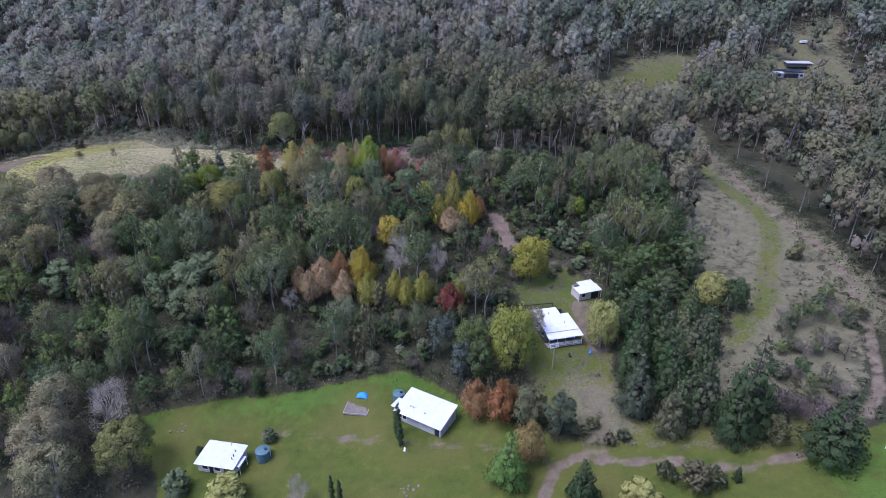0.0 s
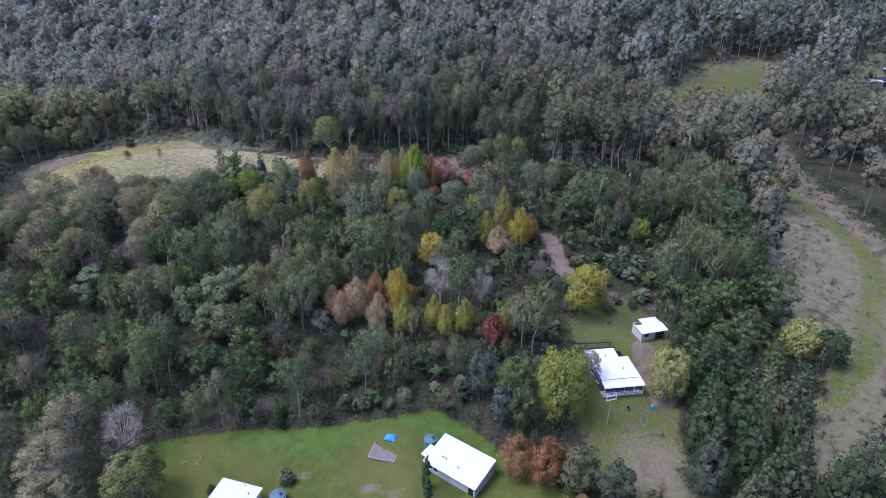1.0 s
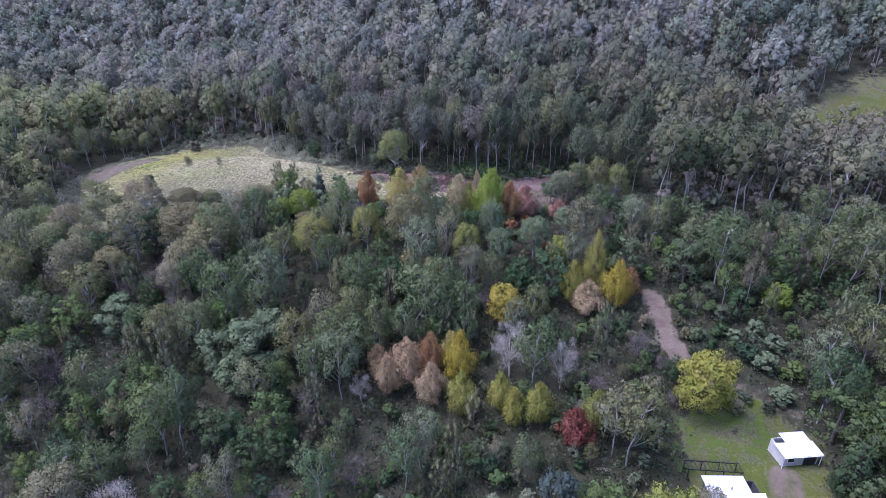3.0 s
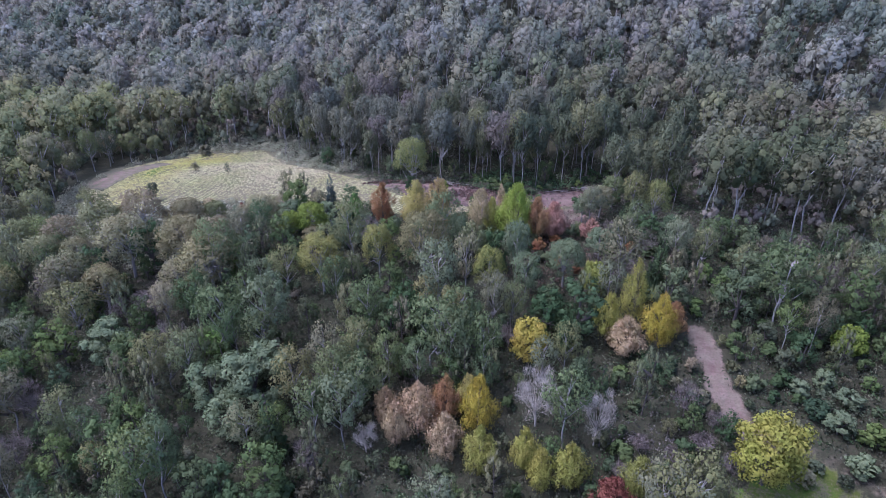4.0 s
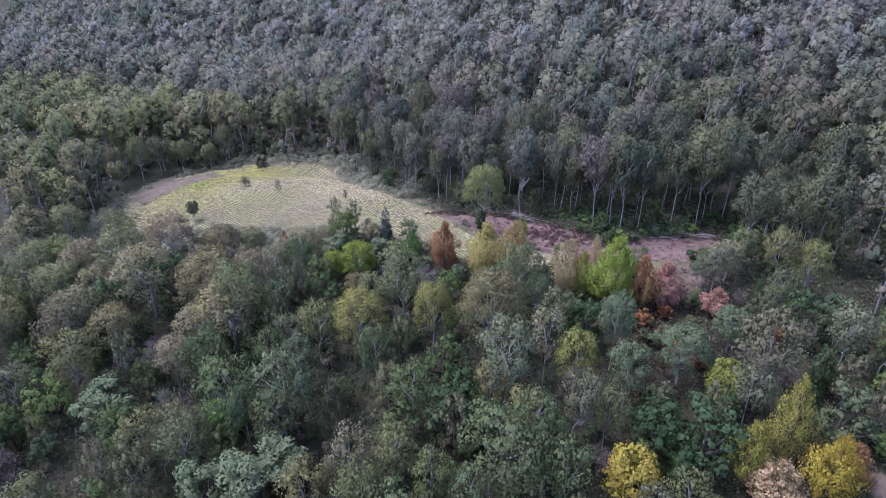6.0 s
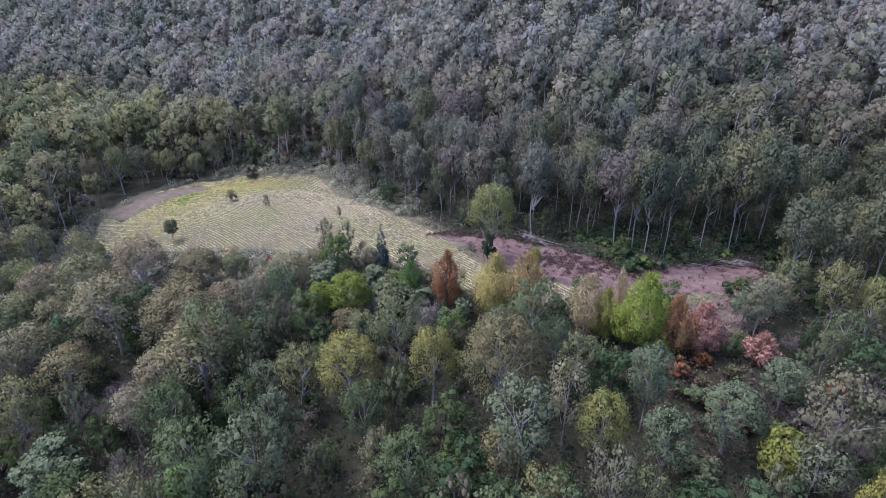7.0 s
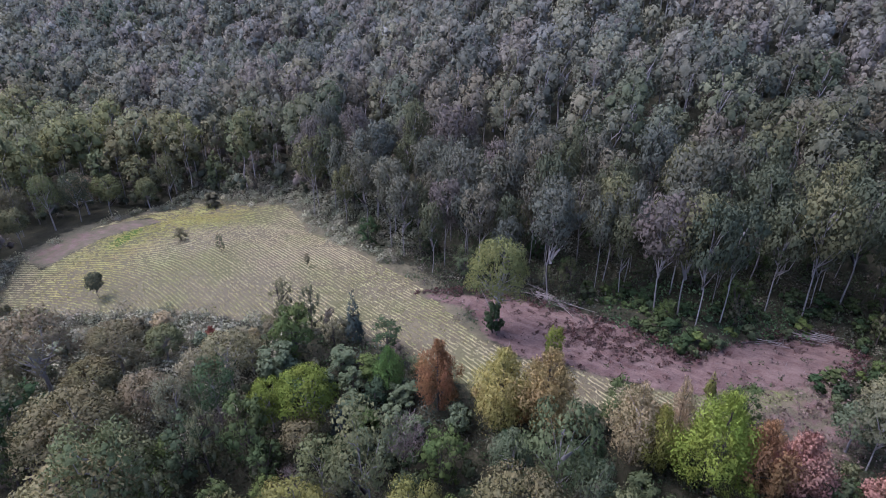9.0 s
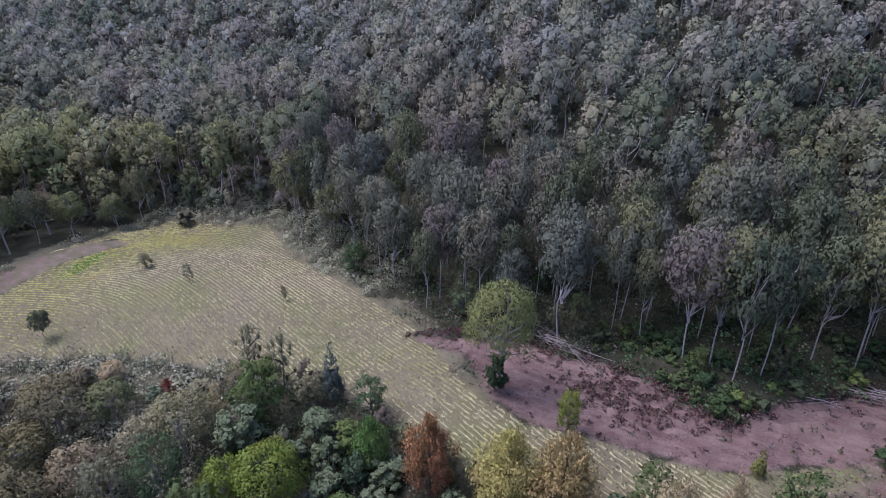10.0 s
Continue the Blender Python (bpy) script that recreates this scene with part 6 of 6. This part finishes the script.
def cylinder(r, z0, z1, n=28, r2=None, bm=None, x=0.0, y=0.0):
    bm = bm or bmesh.new()
    out = bmesh.ops.create_cone(bm, cap_ends=True, segments=n, radius1=r, radius2=r if r2 is None else r2, depth=z1 - z0)["verts"]
    for v in out:
        v.co += Vector((x, y, (z0 + z1) / 2))
    return bm


def water_tank(x, y, r, high, label):
    t = thing("water_tank", x, y, float(ground_z(x, y)) - 0.05, 0, label, "water tank", "rainwater tanks")
    bm = cylinder(r, 0, high, 36)
    for k in range(1, 7):
        cylinder(r + 0.03, high * k / 7 - 0.05, high * k / 7 + 0.05, 36, bm=bm)
    link("body", bm, TANK, t)
    link("lid", cylinder(r + 0.06, high, high + 0.35, 36, 0.25), TANK, t, "shallow conical lid")
    link("hatch", cylinder(0.3, high + 0.2, high + 0.42, 16, x=r * 0.45), DARK, t)
    link("pipe", block(r - 0.02, r + 0.12, -0.06, 0.06, 0, high * 0.9, 0.02), TRIM, t)


def power_pole():
    x, y = 26.0, 106.0
    p = thing("power_pole", x, y, float(ground_z(x, y)) - 0.3, 20, "timber power pole with two cross-arms", "pole")
    link("shaft", cylinder(0.14, 0, 8.2, 12, 0.1), TIMBER, p)
    for z in (6.6, 7.6):
        arm = link("cross_arm", block(-1.15, 1.15, -0.07, 0.07, z, z + 0.14, 0.01), TRIM, p)
        for k in (-1.0, -0.5, 0.5, 1.0):
            link("insulator", cylinder(0.06, z + 0.14, z + 0.34, 8, 0.04, x=k), WHITE, arm)
    for k in (-1.05, 1.05):
        link("brace", block(k - 0.05, k + 0.05, -0.05, 0.05, 6.74, 7.6, 0), TRIM, p)


def fire_pit():
    p = thing("sand_patch", -19.6, 99.6, float(ground_z(-19.6, 99.6)), -8, "square patch of pale sand with timber edging", "sandpit")
    bm = bmesh.new()
    n = 16
    rng = random.Random(4)
    vs = [[bm.verts.new((-2.7 + 5.4 * i / n, -2.2 + 4.4 * j / n, 0.06 + rng.uniform(-0.04, 0.12))) for i in range(n + 1)] for j in range(n + 1)]
    for j in range(n):
        for i in range(n):
            bm.faces.new((vs[j][i], vs[j][i + 1], vs[j + 1][i + 1], vs[j + 1][i]))
    link("sand", bm, SAND, p)
    for x0, x1, y0, y1 in ((-2.8, 2.8, -2.35, -2.2), (-2.8, 2.8, 2.2, 2.35), (-2.85, -2.7, -2.2, 2.2), (2.7, 2.85, -2.2, 2.2)):
        link("edging", block(x0, x1, y0, y1, -0.3, 0.18, 0.02), TIMBER, p)
    t = thing("tarp", -18.9, 102.8, float(ground_z(-18.9, 102.8)), -8, "bright blue tarp draped over a low heap", "tarp")
    bm = bmesh.new()
    n = 12
    vs = [[bm.verts.new((-1.3 + 2.6 * i / n, -0.9 + 1.8 * j / n,
                         0.05 + 0.75 * math.sin(math.pi * i / n) ** 0.5 * math.sin(math.pi * j / n) ** 0.5 + rng.uniform(-0.04, 0.04))) for i in range(n + 1)] for j in range(n + 1)]
    for j in range(n):
        for i in range(n):
            bm.faces.new((vs[j][i], vs[j][i + 1], vs[j + 1][i + 1], vs[j + 1][i]))
    link("cover", bm, TARP, t)


def rubble(name, x, y, spread, n, mat, label, category, seed, size=0.3):
    rng = random.Random(seed)
    t = thing(name, x, y, float(ground_z(x, y)), 0, label, category)
    for i in range(n):
        bm = bmesh.new()
        vs = bmesh.ops.create_icosphere(bm, subdivisions=1, radius=size * rng.uniform(0.5, 1.2))["verts"]
        ox, oy = rng.gauss(0, spread), rng.gauss(0, spread)
        oz = float(ground_z(x + ox, y + oy)) - t.location.z + 0.08
        for v in vs:
            v.co = Vector((v.co.x * rng.uniform(0.8, 1.3) + ox, v.co.y * rng.uniform(0.8, 1.3) + oy, v.co.z * 0.7 + oz))
        link("stone", bm, mat, t)


def logs(x, y, n, seed, long, label, turn):
    """Felled branches in a heap."""
    rng = random.Random(seed)
    t = thing("branch_heap", x, y, float(ground_z(x, y)), turn, label, "branches")
    for i in range(n):
        w = long * rng.uniform(0.4, 1.0)
        a, oy = rng.gauss(0, 0.35), rng.gauss(0, 0.8)
        ox = rng.gauss(0, long * 0.25)
        z = rng.uniform(0.05, 0.9)
        d = Vector((math.cos(a), math.sin(a), rng.gauss(0, 0.08)))
        pts = [np.array(Vector((ox, oy, z)) + d * w * k + Vector((0, rng.gauss(0, 0.08), 0))) for k in (-0.5, 0, 0.5)]
        v, f, _ = tube(pts, (0.09, 0.065, 0.025), 5)
        ob = new("branch", mesh_of("branch", v, f, [TWIG_BROWN if i % 3 else TIMBER]))
        ob.parent = t


def far_house():
    x, y = 188.5, 316
    z = float(ground_z(x, y))
    h = thing("far_house", x, y, z - 0.3, -6, "low far farmhouse with grey walls and dark roof", "house")
    link("wall", wall_ring(-8, 8, -3.5, 3.5, 0, 2.9, 3.6), WALL_GREY, h)
    link("roof", sheet_roof(-8.5, 8.5, -1.5, 4, 3.3, 3.9, 0.5), CARBLUE, h)
    link("verandah_roof", sheet_roof(-8.5, -3, -5, -1.51, 2.7, 3.3, 0.5), WALL_GREY, h)
    # the front opening is a dark panel on solid wall, its shade as colour
    link("front_shade_panel", block(-2.5, 5, -3.6, -3.51, 0.2, 2.6, 0), DARK, h)
    for k in (-7, -5, 6.5):
        window(h, k, -3.5, 1.0, 1.4, 1.2)
    b = thing("far_shed", 199, 325, float(ground_z(199, 325)) - 0.3, -4, "far open shed with a long pale roof", "shed")
    link("wall", wall_ring(-6.5, 6.5, -2.5, 2.5, 0, 1.9, 2.5), WALL_DARK, b)
    link("roof", sheet_roof(-7, 7, -3, 3, 2.0, 2.7, 0.5), WALL_GREY, b)
    c = thing("car", 228, 320.5, float(ground_z(228, 320.5)), 15, "dark car parked on the far clearing", "car")
    bm = block(-2.2, 2.2, -0.9, 0.9, 0.35, 0.95, 0.12)
    link("body", bm, CARBLUE, c)
    link("cabin", block(-1.3, 1.2, -0.8, 0.8, 0.95, 1.5, 0.2), GLASS, c)
    for kx in (-1.4, 1.4):
        for ky in (-0.85, 0.85):
            w = link("wheel", cylinder(0.34, -0.12, 0.12, 16), BLACK, c)
            w.matrix_basis = pose(kx, ky, 0.34, 90, 0, 0)
    t = thing("trailer", 216, 353, float(ground_z(216, 353)), 10, "white caravan far up the clearing", "caravan")
    link("body", block(-2.2, 2.2, -0.9, 0.9, 0.45, 1.9, 0.2), WHITE, t)
    for kx in (-0.5, 0.5):
        w = link("wheel", cylinder(0.34, -0.95, 0.95, 12), BLACK, t)
        w.matrix_basis = pose(kx, 0, 0.34, 90, 0, 0)


shed()
cottage()
house()
garage()
water_tank(-38.4, 88.0, 1.5, 2.4, "round blue-green rainwater tank beside the cottage")
water_tank(-10.2, 101.6, 1.35, 2.2, "round blue-green rainwater tank behind the shed")
power_pole()
fire_pit()
rubble("fire_ring", -59.7, 95.9, 0.7, 9, SAND, "ring of stones round an old fire on the lawn", "fire ring", 3)
rubble("stone_patch", -6.7, 77.6, 0.9, 12, SAND, "low patch of pale stones on the lawn", "stones", 5)
rubble("bucket_heap", -8.0, 86.4, 0.3, 3, WHITE, "white plastic oddments lying on the lawn", "oddments", 6, 0.25)
logs(-58.0, 229.5, 26, 8, 9.0, "heap of felled grey branches beside bare earth", -22)
logs(-20.0, 232.5, 5, 9, 9.0, "long fallen pale branches along the earth bank", 14)
logs(-12.0, 238.0, 20, 10, 6.0, "heap of felled branches above the earth bank", 10)
logs(120.0, 206.0, 1, 11, 6.0, "fallen pale log among trees beside the track", -25)
far_house()


def garden_chair(x, y, turn, mat, label):
    c = thing("garden_chair", x, y, float(ground_z(x, y)), turn, label, "chair", "garden chairs")
    link("seat", block(-0.28, 0.28, -0.26, 0.26, 0.40, 0.45, 0.02), mat, c)
    link("backrest", block(-0.28, 0.28, 0.22, 0.27, 0.45, 0.95, 0.02), mat, c)
    for kx in (-0.25, 0.25):
        for ky in (-0.23, 0.23):
            link("leg", block(kx - 0.025, kx + 0.025, ky - 0.025, ky + 0.025, 0, 0.4, 0), mat, c)


def stock_frame(x, y):
    f = thing("stock_frame", x, y, float(ground_z(x, y)) - 0.1, 15, "white metal stock frame on the grass", "frame")
    for kx in (-1.2, 1.2):
        for ky in (-0.8, 0.8):
            link("post", block(kx - 0.05, kx + 0.05, ky - 0.05, ky + 0.05, 0, 2.3, 0), WHITE, f)
    for z in (0.6, 1.2, 1.8, 2.25):
        for ky in (-0.8, 0.8):
            link("bar", block(-1.25, 1.25, ky - 0.03, ky + 0.03, z, z + 0.06, 0), WHITE, f)


def earth_litter():
    """Clods, twigs and torn roots over the bare earth, dead red-brown scrub along its upper rim."""
    rng = np.random.default_rng(66)
    heap = Heap()
    n = 0
    while n < 430:
        x, y = rng.uniform(-84, -2), rng.uniform(209, 241)
        if not inside(DIRT, x, y):
            continue
        n += 1
        base = np.array((x, y, float(ground_z(x, y)) - 0.12))
        if n % 5 < 2:
            c = np.array([base])
            r = rng.uniform(0.06, 0.22)
            v, f, m = leaves(rng, c, [(r, r, r * 0.7)], 7, r * 1.1, -0.1, 0.8, 0.4)
            heap.add(v, f, m, 0, np.array((0.13, 0.09, 0.08)) * rng.uniform(0.6, 1.4))
        elif n % 5 < 4:
            a = rng.uniform(0, 6.3)
            d = np.array((math.cos(a), math.sin(a), rng.uniform(-0.05, 0.2))) * rng.uniform(0.3, 1.6)
            v, f, m = tube([base + (0, 0, 0.1), base + d + (0, 0, 0.15)], (0.04, 0.015), 3)
            heap.add(v, f, m, 0, np.array((0.25, 0.21, 0.19)) * rng.uniform(0.6, 1.3))
        else:
            r = rng.uniform(0.2, 0.6)
            v, f, m = leaves(rng, [base], [(r, r, r * 0.8)], 16, 0.22, 0.0, 0.5, 0.7)
            heap.add(v, f, m, 0, np.array(((0.20, 0.165, 0.14), (0.15, 0.10, 0.085), (0.11, 0.125, 0.06)))[int(rng.integers(0, 3))])
    for _ in range(230):
        x, y = rng.normal(-45, 6), rng.normal(221, 3.5)
        if not inside(DIRT, x, y):
            continue
        r = rng.uniform(0.25, 0.8)
        v, f, m = leaves(rng, [(x, y, float(ground_z(x, y)) - 0.25)], [(r, r, r * 0.7)], 24, 0.25, 0.0, 0.4, 0.8)
        heap.add(v, f, m, 0, np.array(((0.13, 0.075, 0.062), (0.17, 0.115, 0.095), (0.12, 0.085, 0.07)))[int(rng.integers(0, 3))])
    rim = DIRT[:11]
    for (ax, ay), (bx, by) in zip(rim, rim[1:]):
        for _ in range(int(3.4 * math.hypot(bx - ax, by - ay))):
            t = rng.uniform(0, 1)
            x, y = ax + t * (bx - ax) + rng.normal(0, 0.7), ay + t * (by - ay) + rng.normal(0.7, 1.0)
            r = rng.uniform(0.3, 0.9)
            base = (x, y, float(ground_z(x, y)) + 0.05)
            v, f, m = leaves(rng, [base], [(r, r, r * 0.8)], 26, 0.26, -0.1, 0.4, 0.8)
            heap.add(v, f, m, 0, np.array(((0.13, 0.068, 0.058), (0.17, 0.105, 0.09), (0.10, 0.06, 0.055), (0.20, 0.16, 0.135)))[int(rng.integers(0, 4))])
            if rng.uniform() < 0.3:
                a = rng.uniform(0, 6.3)
                d = np.array((math.cos(a), math.sin(a), rng.uniform(0.0, 0.5))) * rng.uniform(0.5, 1.8)
                v, f, m = tube([np.array(base), base + d], (0.045, 0.015), 3)
                heap.add(v, f, m, 0, (0.24, 0.20, 0.18))
    tagged(new("earth_litter", heap.mesh("earth_litter", [LEAF["crop"]], True)), "clods, twigs and dead brown scrub on bare earth", "debris", kind="stuff")


garden_chair(30.6, 108.6, 30, DARK, "dark plastic garden chair on the worn yard")
garden_chair(35.6, 110.0, -40, TARP, "blue plastic garden chair on the worn yard")
stock_frame(79.5, 72.5)
earth_litter()
